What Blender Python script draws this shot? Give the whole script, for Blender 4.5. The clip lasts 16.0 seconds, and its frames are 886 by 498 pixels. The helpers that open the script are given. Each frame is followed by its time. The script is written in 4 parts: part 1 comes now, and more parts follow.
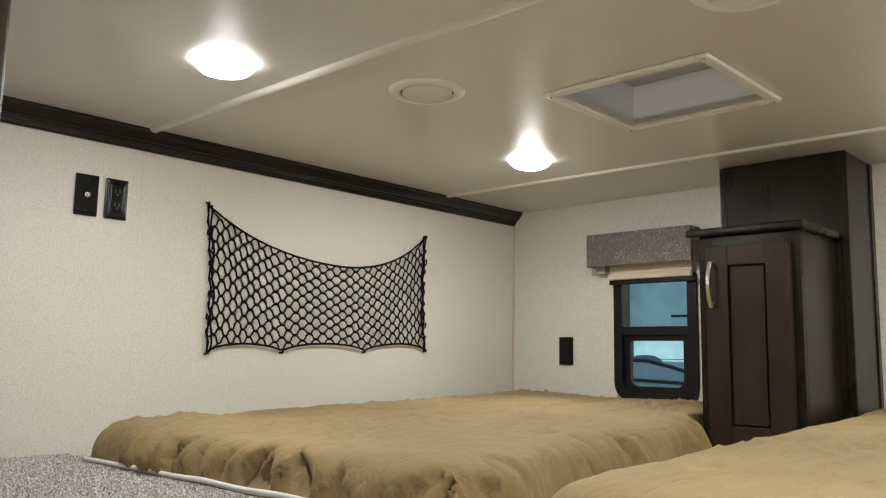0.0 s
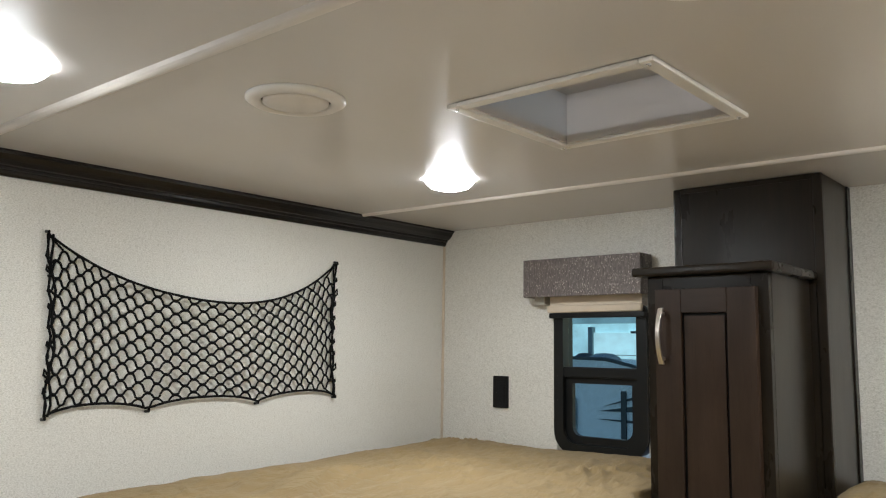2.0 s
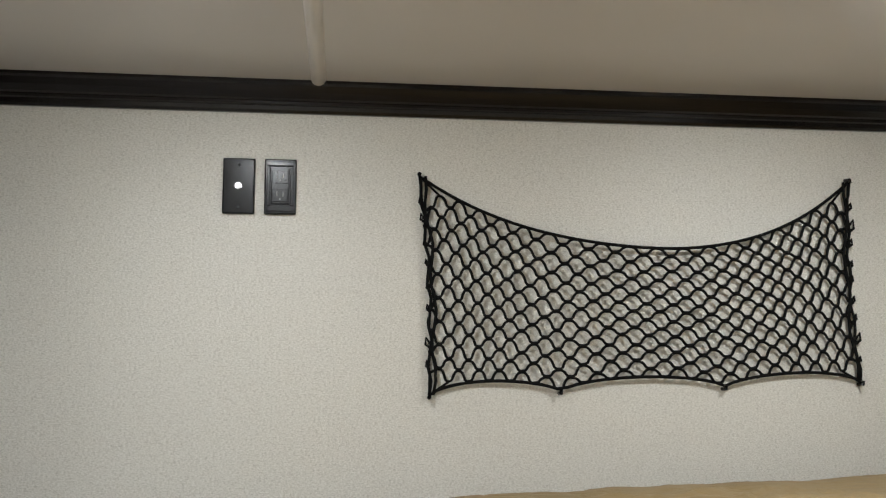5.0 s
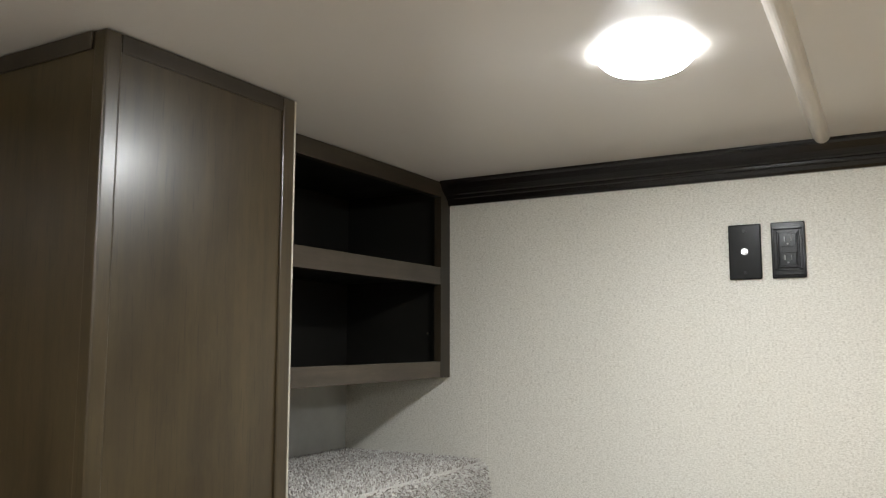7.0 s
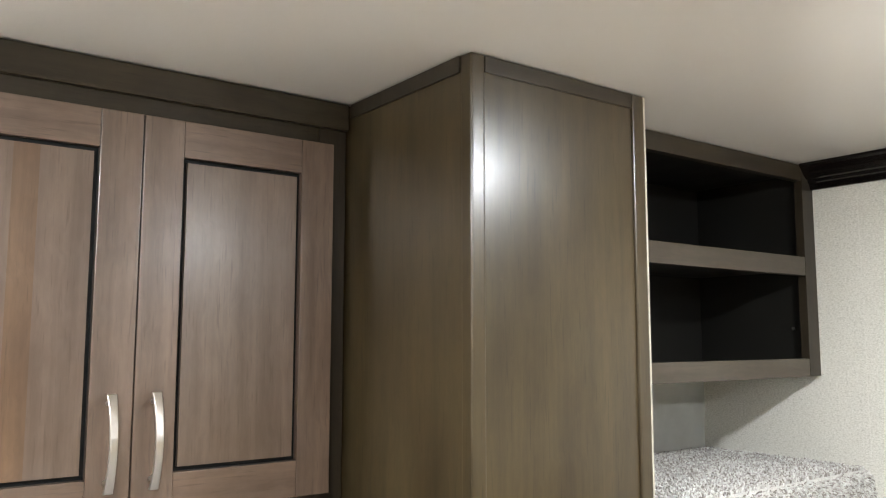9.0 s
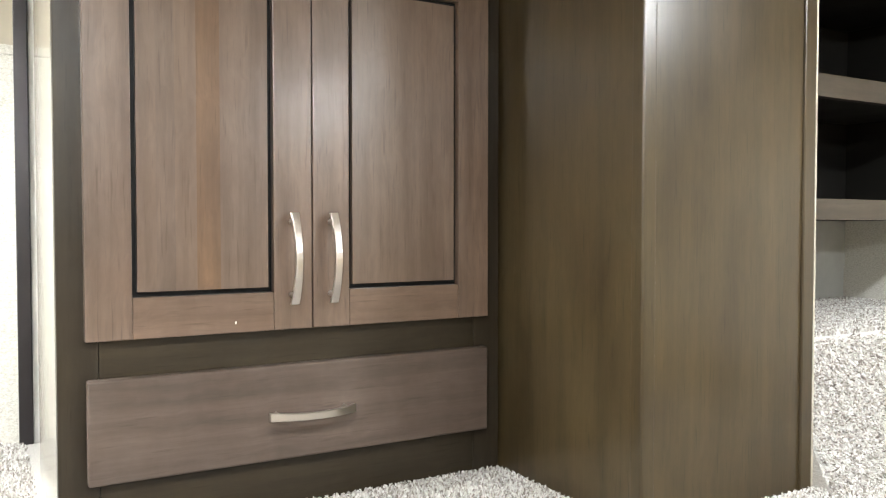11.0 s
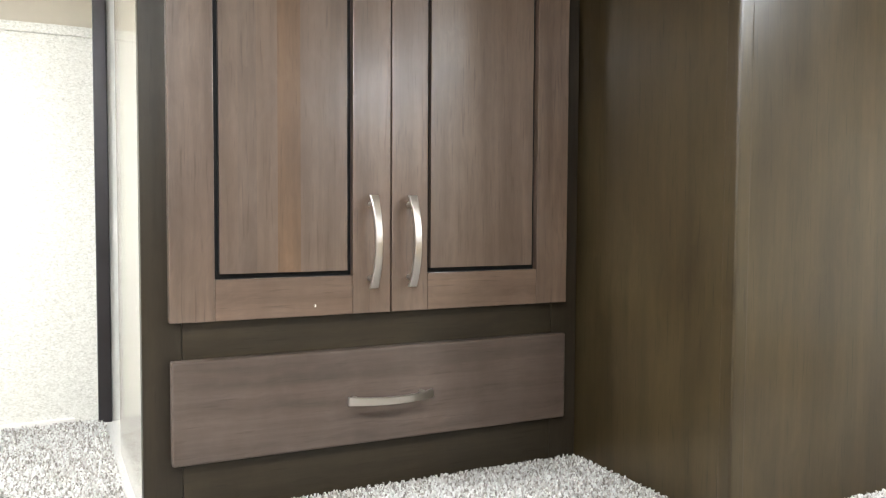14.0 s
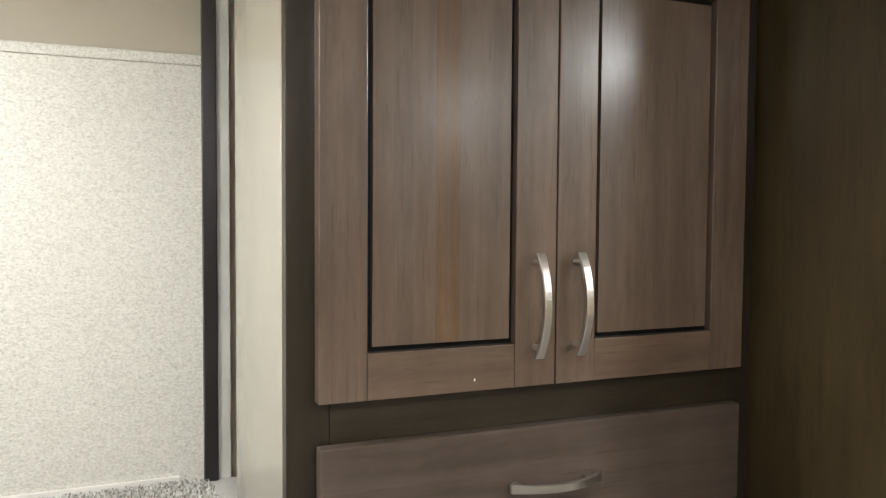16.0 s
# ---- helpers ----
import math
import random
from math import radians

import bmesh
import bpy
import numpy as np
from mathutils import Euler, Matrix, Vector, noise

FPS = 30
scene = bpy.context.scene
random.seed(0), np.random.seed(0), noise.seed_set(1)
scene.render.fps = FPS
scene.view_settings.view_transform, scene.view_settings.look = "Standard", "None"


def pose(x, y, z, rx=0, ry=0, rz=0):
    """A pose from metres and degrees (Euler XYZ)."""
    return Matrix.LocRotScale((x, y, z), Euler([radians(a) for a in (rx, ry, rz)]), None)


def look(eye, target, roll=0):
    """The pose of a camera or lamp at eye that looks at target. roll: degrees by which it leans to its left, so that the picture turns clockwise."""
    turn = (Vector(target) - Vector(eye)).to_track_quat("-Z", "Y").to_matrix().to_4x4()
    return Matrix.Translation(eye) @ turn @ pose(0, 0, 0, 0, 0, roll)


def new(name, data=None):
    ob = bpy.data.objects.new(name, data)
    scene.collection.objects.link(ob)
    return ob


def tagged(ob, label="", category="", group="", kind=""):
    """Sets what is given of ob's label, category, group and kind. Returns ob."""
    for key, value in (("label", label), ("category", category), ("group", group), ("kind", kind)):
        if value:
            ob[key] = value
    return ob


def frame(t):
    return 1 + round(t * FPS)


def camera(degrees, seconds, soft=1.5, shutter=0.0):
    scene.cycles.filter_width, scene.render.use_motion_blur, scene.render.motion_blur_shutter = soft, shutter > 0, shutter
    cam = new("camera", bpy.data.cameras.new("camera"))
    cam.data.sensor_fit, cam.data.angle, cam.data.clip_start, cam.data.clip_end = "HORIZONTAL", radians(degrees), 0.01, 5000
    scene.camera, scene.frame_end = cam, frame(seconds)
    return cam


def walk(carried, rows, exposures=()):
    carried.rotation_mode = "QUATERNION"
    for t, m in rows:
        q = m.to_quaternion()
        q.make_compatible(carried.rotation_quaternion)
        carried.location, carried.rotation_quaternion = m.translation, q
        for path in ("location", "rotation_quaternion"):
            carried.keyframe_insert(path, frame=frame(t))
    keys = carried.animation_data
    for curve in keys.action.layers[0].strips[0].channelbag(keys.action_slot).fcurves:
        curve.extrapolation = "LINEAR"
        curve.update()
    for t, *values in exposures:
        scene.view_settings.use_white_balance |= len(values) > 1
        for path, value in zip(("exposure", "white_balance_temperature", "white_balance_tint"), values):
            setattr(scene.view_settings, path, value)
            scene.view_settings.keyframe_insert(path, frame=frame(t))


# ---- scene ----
cam = camera(57.4, 16.0, soft=1.15)
PATH = [
    (0, (-0.87, -2.212, 0.274), (0.566, -0.845, 0.537), 1.0),
    (0.5, (-0.835, -2.211, 0.298), (0.672, -0.922, 0.56), 0.8),
    (1, (-0.754, -2.175, 0.383), (0.759, -0.893, 0.643), 0.8),
    (1.5, (-0.647, -2.16, 0.461), (0.856, -0.867, 0.718), 0.9),
    (2, (-0.456, -2.043, 0.451), (1.043, -0.742, 0.698), 0.8),
    (2.5, (-0.187, -1.924, 0.46), (1.277, -0.584, 0.704), 0.8),
    (3, (-0.013, -1.866, 0.434), (1.281, -0.362, 0.689), 1.0),
    (3.2, (0.019, -1.859, 0.438), (1.246, -0.301, 0.698), 1.2),
    (5.3, (0.304, -1.647, 0.403), (0.339, 0.342, 0.615), 0.2),
    (5.5, (0.32, -1.661, 0.406), (0.238, 0.323, 0.638), 0.4),
    (6, (0.319, -1.698, 0.466), (-0.126, 0.239, 0.684), 0.1),
    (6.5, (0.343, -1.732, 0.479), (-0.414, 0.102, 0.726), 0.3),
    (7, (0.321, -1.75, 0.511), (-0.672, -0.029, 0.738), 0.1),
    (7.5, (0.332, -1.757, 0.516), (-0.827, -0.143, 0.746), -0.1),
    (8, (0.326, -1.77, 0.512), (-0.967, -0.264, 0.754), -0.3),
    (8.5, (0.333, -1.785, 0.506), (-1.153, -0.47, 0.754), -0.1),
    (8.7, (0.327, -1.781, 0.512), (-1.22, -0.537, 0.754), 0.0),
    (10.8, (0.268, -1.884, 0.424), (-1.461, -0.883, 0.502), 0.0),
    (11, (0.267, -1.886, 0.416), (-1.463, -0.885, 0.355), -0.0),
    (11.5, (0.279, -1.869, 0.423), (-1.435, -0.915, 0.033), 0.4),
    (12, (0.275, -1.881, 0.408), (-1.432, -0.923, -0.006), 0.2),
    (12.5, (0.268, -1.884, 0.43), (-1.444, -0.921, 0.051), 0.6),
    (13, (0.261, -1.891, 0.438), (-1.47, -0.907, 0.252), 0.7),
    (13.5, (0.251, -1.901, 0.427), (-1.498, -0.942, 0.292), 0.4),
    (14, (0.227, -1.911, 0.415), (-1.562, -1.023, 0.314), 0.3),
    (14.5, (0.183, -1.919, 0.429), (-1.621, -1.062, 0.331), 0.3),
    (15, (0.142, -1.936, 0.449), (-1.675, -1.105, 0.358), 0.3),
    (15.5, (0.099, -1.98, 0.475), (-1.723, -1.164, 0.373), 0.4),
    (16, (0.025, -1.996, 0.485), (-1.808, -1.202, 0.388), 0.4),
]
EXPOSURES = [
    (0, -0.05, 6850, 10), (0.5, -0.02, 6600, 10), (1.5, 0.04, 6350, 10), (2.5, 0.05, 6250, 10), (3, 0.08, 6300, 10), (5.3, -0.22, 6400, 10), (6, -0.25, 6500, 10), (6.5, -0.05, 6500, 10), (7, 0.22, 6450, 10), (7.5, 0.6, 6400, 10),
    (8.5, 1.1, 6250, 10), (10.8, 1.5, 6350, 10), (11, 1.45, 6400, 10), (11.25, 1.22, 6550, 10), (11.5, 1.04, 6700, 10), (12, 0.93, 6600, 10), (12.5, 0.95, 6350, 10), (13, 1.25, 6100, 10), (13.5, 1.25, 6150, 10), (14.5, 1.02, 6250, 10), (15, 0.8, 6350, 10), (15.5, 0.55, 6450, 10), (16, 0.42, 6550, 10),
]
walk(cam, [(t, look(eye, target, roll)) for t, eye, target, roll in PATH], EXPOSURES)

# ---- world and light ----
world = bpy.data.worlds.new("sky")
scene.world = world
world.use_nodes = True
wn = world.node_tree
sky = wn.nodes.new("ShaderNodeTexSky")
sky.sky_type, sky.sun_disc = "NISHITA", False
sky.sun_elevation, sky.sun_rotation = radians(35), radians(120)
wn.links.new(sky.outputs[0], wn.nodes["Background"].inputs[0])
wn.nodes["Background"].inputs[1].default_value = 0.14
LAMP = 250.0          # dome lamps
LAMP_COLOUR = (0.975, 1.0, 1.0, 1)

# ---- plan ----
H = 0.905            # ceiling over the loft carpet
XW = 1.903           # window wall
YS = -2.52           # wall behind the second mattress
XB = -0.985          # back of the shelf niche
XF = -1.455          # half-height wall behind the deck
XE = -1.447          # end of the carpeted deck


# ---- materials ----
def mat(name, rough=0.5, metal=0.0, coat=0.0):
    m = bpy.data.materials.new(name)
    m.use_nodes = True
    b = m.node_tree.nodes["Principled BSDF"]
    b.inputs["Roughness"].default_value = rough
    b.inputs["Metallic"].default_value = metal
    b.inputs["Coat Weight"].default_value = coat
    b.inputs["Coat Roughness"].default_value = 0.24
    return m, m.node_tree, b


def node(nt, kind, **values):
    n = nt.nodes.new(kind)
    for k, v in values.items():
        n.inputs[k].default_value = v
    return n


def coords(nt, scale=(1, 1, 1), turn=(0, 0, 0)):
    tc = nt.nodes.new("ShaderNodeTexCoord")
    mp = node(nt, "ShaderNodeMapping", Scale=scale, Rotation=turn)
    nt.links.new(tc.outputs["Object"], mp.inputs[0])
    return mp.outputs[0]


def noise_at(nt, vec, scale, detail=3.0, rough=0.55):
    n = node(nt, "ShaderNodeTexNoise", Scale=scale, Detail=detail, Roughness=rough)
    nt.links.new(vec, n.inputs["Vector"])
    return n.outputs[0]


def ramp(nt, fac, stops):
    r = nt.nodes.new("ShaderNodeValToRGB")
    e = r.color_ramp.elements
    while len(e) < len(stops):
        e.new(0.5)
    for el, (p, c) in zip(e, stops):
        el.position, el.color = p, (*c, 1)
    nt.links.new(fac, r.inputs[0])
    return r.outputs[0]


def mix(nt, fac, a, b, mode="MIX"):
    n = nt.nodes.new("ShaderNodeMix")
    n.data_type, n.blend_type = "RGBA", mode
    for sock, v in ((n.inputs[0], fac), (n.inputs[6], a), (n.inputs[7], b)):
        if isinstance(v, (int, float)):
            sock.default_value = v
        elif isinstance(v, tuple):
            sock.default_value = (*v, 1)
        else:
            nt.links.new(v, sock)
    return n.outputs[2]


def bump(nt, b, height, strength=0.3, dist=0.001):
    n = node(nt, "ShaderNodeBump", Strength=strength, Distance=dist)
    nt.links.new(height, n.inputs["Height"])
    nt.links.new(n.outputs[0], b.inputs["Normal"])


def spread(nt, fac, lo, hi):
    n = nt.nodes.new("ShaderNodeMapRange")
    n.inputs["To Min"].default_value, n.inputs["To Max"].default_value = lo, hi
    nt.links.new(fac, n.inputs[0])
    return n.outputs[0]


def plain(name, colour, rough=0.5, metal=0.0, coat=0.0, vary=0.12, grain=300.0, relief=0.15, shine=0.5):
    m, nt, b = mat(name, rough, metal, coat)
    b.inputs["Specular IOR Level"].default_value = shine
    v = coords(nt)
    n = noise_at(nt, v, 9.0, 4)
    dark = tuple(c * (1 - vary) for c in colour)
    light = tuple(min(1, c * (1 + vary)) for c in colour)
    nt.links.new(ramp(nt, n, ((0.3, dark), (0.7, light))), b.inputs["Base Color"])
    g = noise_at(nt, v, grain, 2)
    bump(nt, b, g, relief, 0.0006)
    nt.links.new(spread(nt, n, rough * 0.8, min(1, rough * 1.25)), b.inputs["Roughness"])
    return m


def wood(name, dark, light, axis, rough=0.32, coat=0.35, fine=1.0, tint=0.0, shine=0.45):
    """Stained wood or printed wood-grain panel with the grain along one axis."""
    m, nt, b = mat(name, rough, 0, coat)
    b.inputs["Specular IOR Level"].default_value = shine
    s = [85 * fine] * 3
    s["xyz".index(axis)] = 3.0
    v = coords(nt, tuple(s))
    warp = noise_at(nt, coords(nt, (7, 7, 7)), 1.0, 3)
    bent = nt.nodes.new("ShaderNodeVectorMath")
    bent.operation = "MULTIPLY_ADD"
    nt.links.new(warp, bent.inputs[0])
    bent.inputs[1].default_value = [0 if c == axis else 5.0 for c in "xyz"]
    nt.links.new(v, bent.inputs[2])
    v = bent.outputs[0]
    g = noise_at(nt, v, 1.0, 6, 0.65)
    s2 = [34.0] * 3
    s2["xyz".index(axis)] = 1.6
    big = noise_at(nt, coords(nt, tuple(s2)), 1.0, 4, 0.6)
    s4 = [13.0] * 3
    s4["xyz".index(axis)] = 4.0
    blot = noise_at(nt, coords(nt, tuple(s4)), 1.0, 4, 0.6)
    mid = tuple(0.37 * d + 0.29 * l + 0.02 * l for d, l in zip(dark, light))

    def grey(lo, hi):
        return ((0.25, (lo,) * 3), (0.75, (hi,) * 3))
    c3 = mix(nt, 1.0, ramp(nt, g, tuple((p, tuple(m * k for m in mid)) for p, k in ((0.2, 0.80), (0.8, 1.20)))), ramp(nt, big, grey(0.74, 1.26)), "MULTIPLY")
    c3 = mix(nt, 1.0, c3, ramp(nt, blot, grey(0.80, 1.20)), "MULTIPLY")
    cloud = noise_at(nt, coords(nt, (9, 9, 5)), 1.0, 5, 0.62)
    warm = tuple((p, (k * w, k, k / w)) for p, k, w in ((0.30, 0.80, 1.04), (0.5, 1.0, 1.0), (0.72, 1.22, 0.97)))
    c3 = mix(nt, 1.0, c3, ramp(nt, cloud, warm), "MULTIPLY")
    s3 = [240.0] * 3
    s3["xyz".index(axis)] = 14.0
    pore = noise_at(nt, coords(nt, tuple(s3)), 1.0, 2, 0.6)
    c3 = mix(nt, ramp(nt, pore, ((0.60, (0, 0, 0)), (0.72, (0.4, 0.4, 0.4)))), c3, tuple(x * 0.6 for x in dark))
    if tint:
        info = nt.nodes.new("ShaderNodeObjectInfo")
        c3 = mix(nt, spread(nt, info.outputs["Random"], 0, tint), c3, (light[0] * 1.25, light[1] * 1.05, light[2] * 0.8))
    nt.links.new(c3, b.inputs["Base Color"])
    nt.links.new(spread(nt, blot, rough * 0.8, rough * 1.3), b.inputs["Roughness"])
    bump(nt, b, mix(nt, 0.5, g, cloud), 0.16, 0.0008)
    return m


def wallpaper():
    m, nt, b = mat("wallpaper", 0.36)
    v = coords(nt)
    fl = noise_at(nt, coords(nt, (0.8, 0.8, 1.4)), 265, 4, 0.75)
    vo = nt.nodes.new("ShaderNodeTexVoronoi")
    vo.inputs["Scale"].default_value = 210
    nt.links.new(v, vo.inputs["Vector"])
    big = noise_at(nt, v, 2.2, 3)
    base = ramp(nt, fl, ((0.33, (0.36, 0.34, 0.29)), (0.46, (0.63, 0.605, 0.545)), (0.56, (0.77, 0.75, 0.695)), (0.68, (0.90, 0.89, 0.85))))
    cell = ramp(nt, vo.outputs["Color"], ((0.0, (0.52, 0.49, 0.43)), (0.35, (0.72, 0.70, 0.63)), (1.0, (0.80, 0.78, 0.72))))
    c = mix(nt, 0.35, base, cell)
    nt.links.new(mix(nt, spread(nt, big, 0, 0.2), c, (0.70, 0.68, 0.61)), b.inputs["Base Color"])
    nt.links.new(spread(nt, fl, 0.22, 0.5), b.inputs["Roughness"])
    bump(nt, b, fl, 0.7, 0.0012)
    return m


def ceiling_panel():
    m, nt, b = mat("ceiling_panel", 0.25)
    n = noise_at(nt, coords(nt, (1.2, 3, 1)), 1.0, 2)
    fibre = noise_at(nt, coords(nt, (40, 220, 40)), 1.0, 2)
    c = ramp(nt, n, ((0.2, (0.65, 0.62, 0.59)), (0.8, (0.69, 0.66, 0.63))))
    nt.links.new(mix(nt, spread(nt, fibre, 0.0, 0.10), c, (0.54, 0.51, 0.48)), b.inputs["Base Color"])
    return m


def bedding():
    m, nt, b = mat("tan_bedding", 0.8)
    b.inputs["Sheen Weight"].default_value = 0.06
    n = noise_at(nt, coords(nt), 5, 4)
    w = noise_at(nt, coords(nt, (900, 900, 900)), 1.0, 1)
    c = ramp(nt, n, ((0.3, (0.235, 0.163, 0.070)), (0.7, (0.285, 0.198, 0.088))))
    nt.links.new(c, b.inputs["Base Color"])
    wr = noise_at(nt, coords(nt, (30, 46, 40)), 1.0, 5, 0.6)
    cr = noise_at(nt, coords(nt, (9, 24, 14)), 1.0, 4, 0.5)
    ab = nt.nodes.new("ShaderNodeMath")
    ab.operation = "ABSOLUTE"
    sub = nt.nodes.new("ShaderNodeMath")
    sub.operation = "SUBTRACT"
    sub.inputs[1].default_value = 0.5
    nt.links.new(cr, sub.inputs[0])
    nt.links.new(sub.outputs[0], ab.inputs[0])
    crease = ramp(nt, ab.outputs[0], ((0.0, (0, 0, 0)), (0.10, (1, 1, 1))))
    bump(nt, b, mix(nt, 0.06, mix(nt, 0.55, wr, crease), w), 0.40, 0.010)
    return m


def carpet(name, tuft):
    m, nt, b = mat(name, 0.95)
    b.inputs["Sheen Weight"].default_value = 0.2
    if tuft:
        geo = nt.nodes.new("ShaderNodeNewGeometry")
        f = geo.outputs["Random Per Island"]
    else:
        f = noise_at(nt, coords(nt), 320, 2, 0.7)
    big = noise_at(nt, coords(nt), 30, 3)
    c = ramp(nt, f, ((0.0, (0.19, 0.165, 0.145)), (0.16, (0.32, 0.29, 0.265)), (0.36, (0.50, 0.475, 0.445)), (0.65, (0.68, 0.665, 0.635)), (1.0, (0.82, 0.815, 0.79))))
    nt.links.new(mix(nt, spread(nt, big, 0, 0.3), c, (0.42, 0.385, 0.345)), b.inputs["Base Color"])
    if not tuft:
        bump(nt, b, f, 0.8, 0.004)
    return m


def glitter_fabric():
    m, nt, b = mat("valance_fabric", 0.6)
    v = coords(nt, (200, 200, 45))
    n = noise_at(nt, v, 1.0, 3, 0.7)
    vo = nt.nodes.new("ShaderNodeTexVoronoi")
    vo.inputs["Scale"].default_value = 560
    nt.links.new(coords(nt, (1, 1, 0.4)), vo.inputs["Vector"])
    sp = ramp(nt, vo.outputs["Color"], ((0.80, (0, 0, 0)), (0.86, (1, 1, 1))))
    base = ramp(nt, n, ((0.3, (0.085, 0.068, 0.062)), (0.7, (0.19, 0.16, 0.15))))
    nt.links.new(mix(nt, sp, base, (0.52, 0.47, 0.42)), b.inputs["Base Color"])
    nt.links.new(sp, b.inputs["Metallic"])
    bump(nt, b, n, 0.5, 0.001)
    return m


def emitter(name, colour, strength):
    m = bpy.data.materials.new(name)
    m.use_nodes = True
    b = m.node_tree.nodes["Principled BSDF"]
    b.inputs["Base Color"].default_value = (0.8, 0.8, 0.78, 1)
    b.inputs["Emission Color"].default_value = colour
    b.inputs["Emission Strength"].default_value = strength
    return m


def skylight_lid():
    m = bpy.data.materials.new("frosted_lid")
    m.use_nodes = True
    nt = m.node_tree
    b = nt.nodes["Principled BSDF"]
    b.inputs["Base Color"].default_value = (0.73, 0.75, 0.79, 1)
    b.inputs["Roughness"].default_value = 0.4
    tr = node(nt, "ShaderNodeBsdfTranslucent", Color=(0.95, 0.87, 0.78, 1))
    mx = node(nt, "ShaderNodeMixShader", Fac=0.55)
    nt.links.new(b.outputs[0], mx.inputs[1])
    nt.links.new(tr.outputs[0], mx.inputs[2])
    nt.links.new(mx.outputs[0], nt.nodes["Material Output"].inputs[0])
    return m


def window_glass():
    m, nt, b = mat("tinted_glass", 0.02)
    b.inputs["Base Color"].default_value = (0.50, 0.70, 0.73, 1)
    b.inputs["Transmission Weight"].default_value = 1.0
    b.inputs["IOR"].default_value = 1.05
    return m


M_WALL = wallpaper()
M_CEIL = ceiling_panel()
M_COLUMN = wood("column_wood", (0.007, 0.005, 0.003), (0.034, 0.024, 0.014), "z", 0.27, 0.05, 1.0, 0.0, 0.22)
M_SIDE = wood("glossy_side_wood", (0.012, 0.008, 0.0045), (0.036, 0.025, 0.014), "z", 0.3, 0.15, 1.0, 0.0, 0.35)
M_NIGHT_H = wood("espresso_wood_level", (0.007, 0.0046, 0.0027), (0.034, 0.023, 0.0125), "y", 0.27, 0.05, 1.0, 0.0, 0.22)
M_FRAME = wood("dark_frame_wood", (0.016, 0.0118, 0.0072), (0.070, 0.053, 0.034), "z", 0.34, 0.06, 1.0, 0.0, 0.3)
M_FRAME_H = wood("dark_frame_wood_level", (0.018, 0.0132, 0.0076), (0.082, 0.062, 0.038), "y", 0.34, 0.06, 1.0, 0.0, 0.3)
M_PANEL = wood("dark_side_panel", (0.016, 0.0108, 0.0042), (0.128, 0.090, 0.040), "z", 0.30, 0.3, 1.0, 0.0, 0.4)
M_DOOR = wood("brown_door_wood", (0.084, 0.051, 0.035), (0.315, 0.217, 0.160), "z", 0.33, 0.8)
M_DOOR_H = wood("brown_door_wood_level", (0.082, 0.048, 0.032), (0.310, 0.206, 0.146), "y", 0.33, 0.8)
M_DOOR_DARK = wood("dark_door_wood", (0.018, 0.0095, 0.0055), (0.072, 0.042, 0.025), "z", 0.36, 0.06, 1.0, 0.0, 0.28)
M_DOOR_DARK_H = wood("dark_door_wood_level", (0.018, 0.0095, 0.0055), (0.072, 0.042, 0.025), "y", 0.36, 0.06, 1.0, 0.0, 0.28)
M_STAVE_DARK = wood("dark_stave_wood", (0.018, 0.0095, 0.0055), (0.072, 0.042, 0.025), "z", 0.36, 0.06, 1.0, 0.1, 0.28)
M_STAVE = wood("brown_stave_wood", (0.082, 0.052, 0.037), (0.290, 0.206, 0.155), "z", 0.33, 0.8, 1.0, 0.10)
M_STAVE_WARM = wood("warm_stave_wood", (0.090, 0.046, 0.024), (0.320, 0.190, 0.105), "z", 0.33, 0.8)
M_DRAWER = wood("drawer_wood", (0.070, 0.048, 0.037), (0.190, 0.138, 0.108), "y", 0.42, 0.15, 1.6)
M_RAIL = wood("shelf_rail_wood", (0.060, 0.045, 0.030), (0.11, 0.085, 0.06), "y", 0.4, 0.15)
M_GROOVE = plain("black_groove", (0.004, 0.004, 0.004), 0.5, 0, 0, 0.1, 300, 0.05, 0.2)
M_TRIM = wood("espresso_trim", (0.006, 0.0042, 0.0035), (0.013, 0.009, 0.0075), "x", 0.22, 0.1, 1.0, 0.0, 0.35)
M_INSIDE = plain("dark_shelf_lining", (0.011, 0.010, 0.008), 0.5, 0, 0, 0.15, 300, 0.05, 0.4)
M_NICKEL = plain("brushed_nickel", (0.62, 0.58, 0.53), 0.3, 1.0, 0, 0.06, 500, 0.1)
M_BLACK = plain("black_plastic", (0.005, 0.005, 0.0055), 0.22, 0, 0, 0.12, 300, 0.03, 0.22)
M_BLACK_SATIN = plain("black_window_frame", (0.006, 0.0065, 0.0065), 0.4, 0, 0, 0.12, 300, 0.05, 0.3)
M_CORD = plain("black_cord", (0.005, 0.005, 0.005), 0.85, 0, 0, 0.2, 700, 0.5, 0.15)
M_WHITE = plain("white_plastic", (0.76, 0.73, 0.69), 0.35, 0, 0, 0.04)
M_STRIP = plain("ceiling_strip", (0.68, 0.635, 0.58), 0.3, 0, 0, 0.05)
M_EDGE = plain("pale_edge_band", (0.42, 0.39, 0.32), 0.5, 0, 0, 0.15)
M_CREAM = plain("cream_shade", (0.62, 0.52, 0.40), 0.7, 0, 0, 0.06, 500, 0.3)
M_BED = bedding()
M_PIPING = plain("white_piping", (0.74, 0.73, 0.72), 0.6)
M_CARPET = carpet("carpet_backing", False)
M_TUFT = carpet("carpet_tufts", True)
M_FABRIC = glitter_fabric()
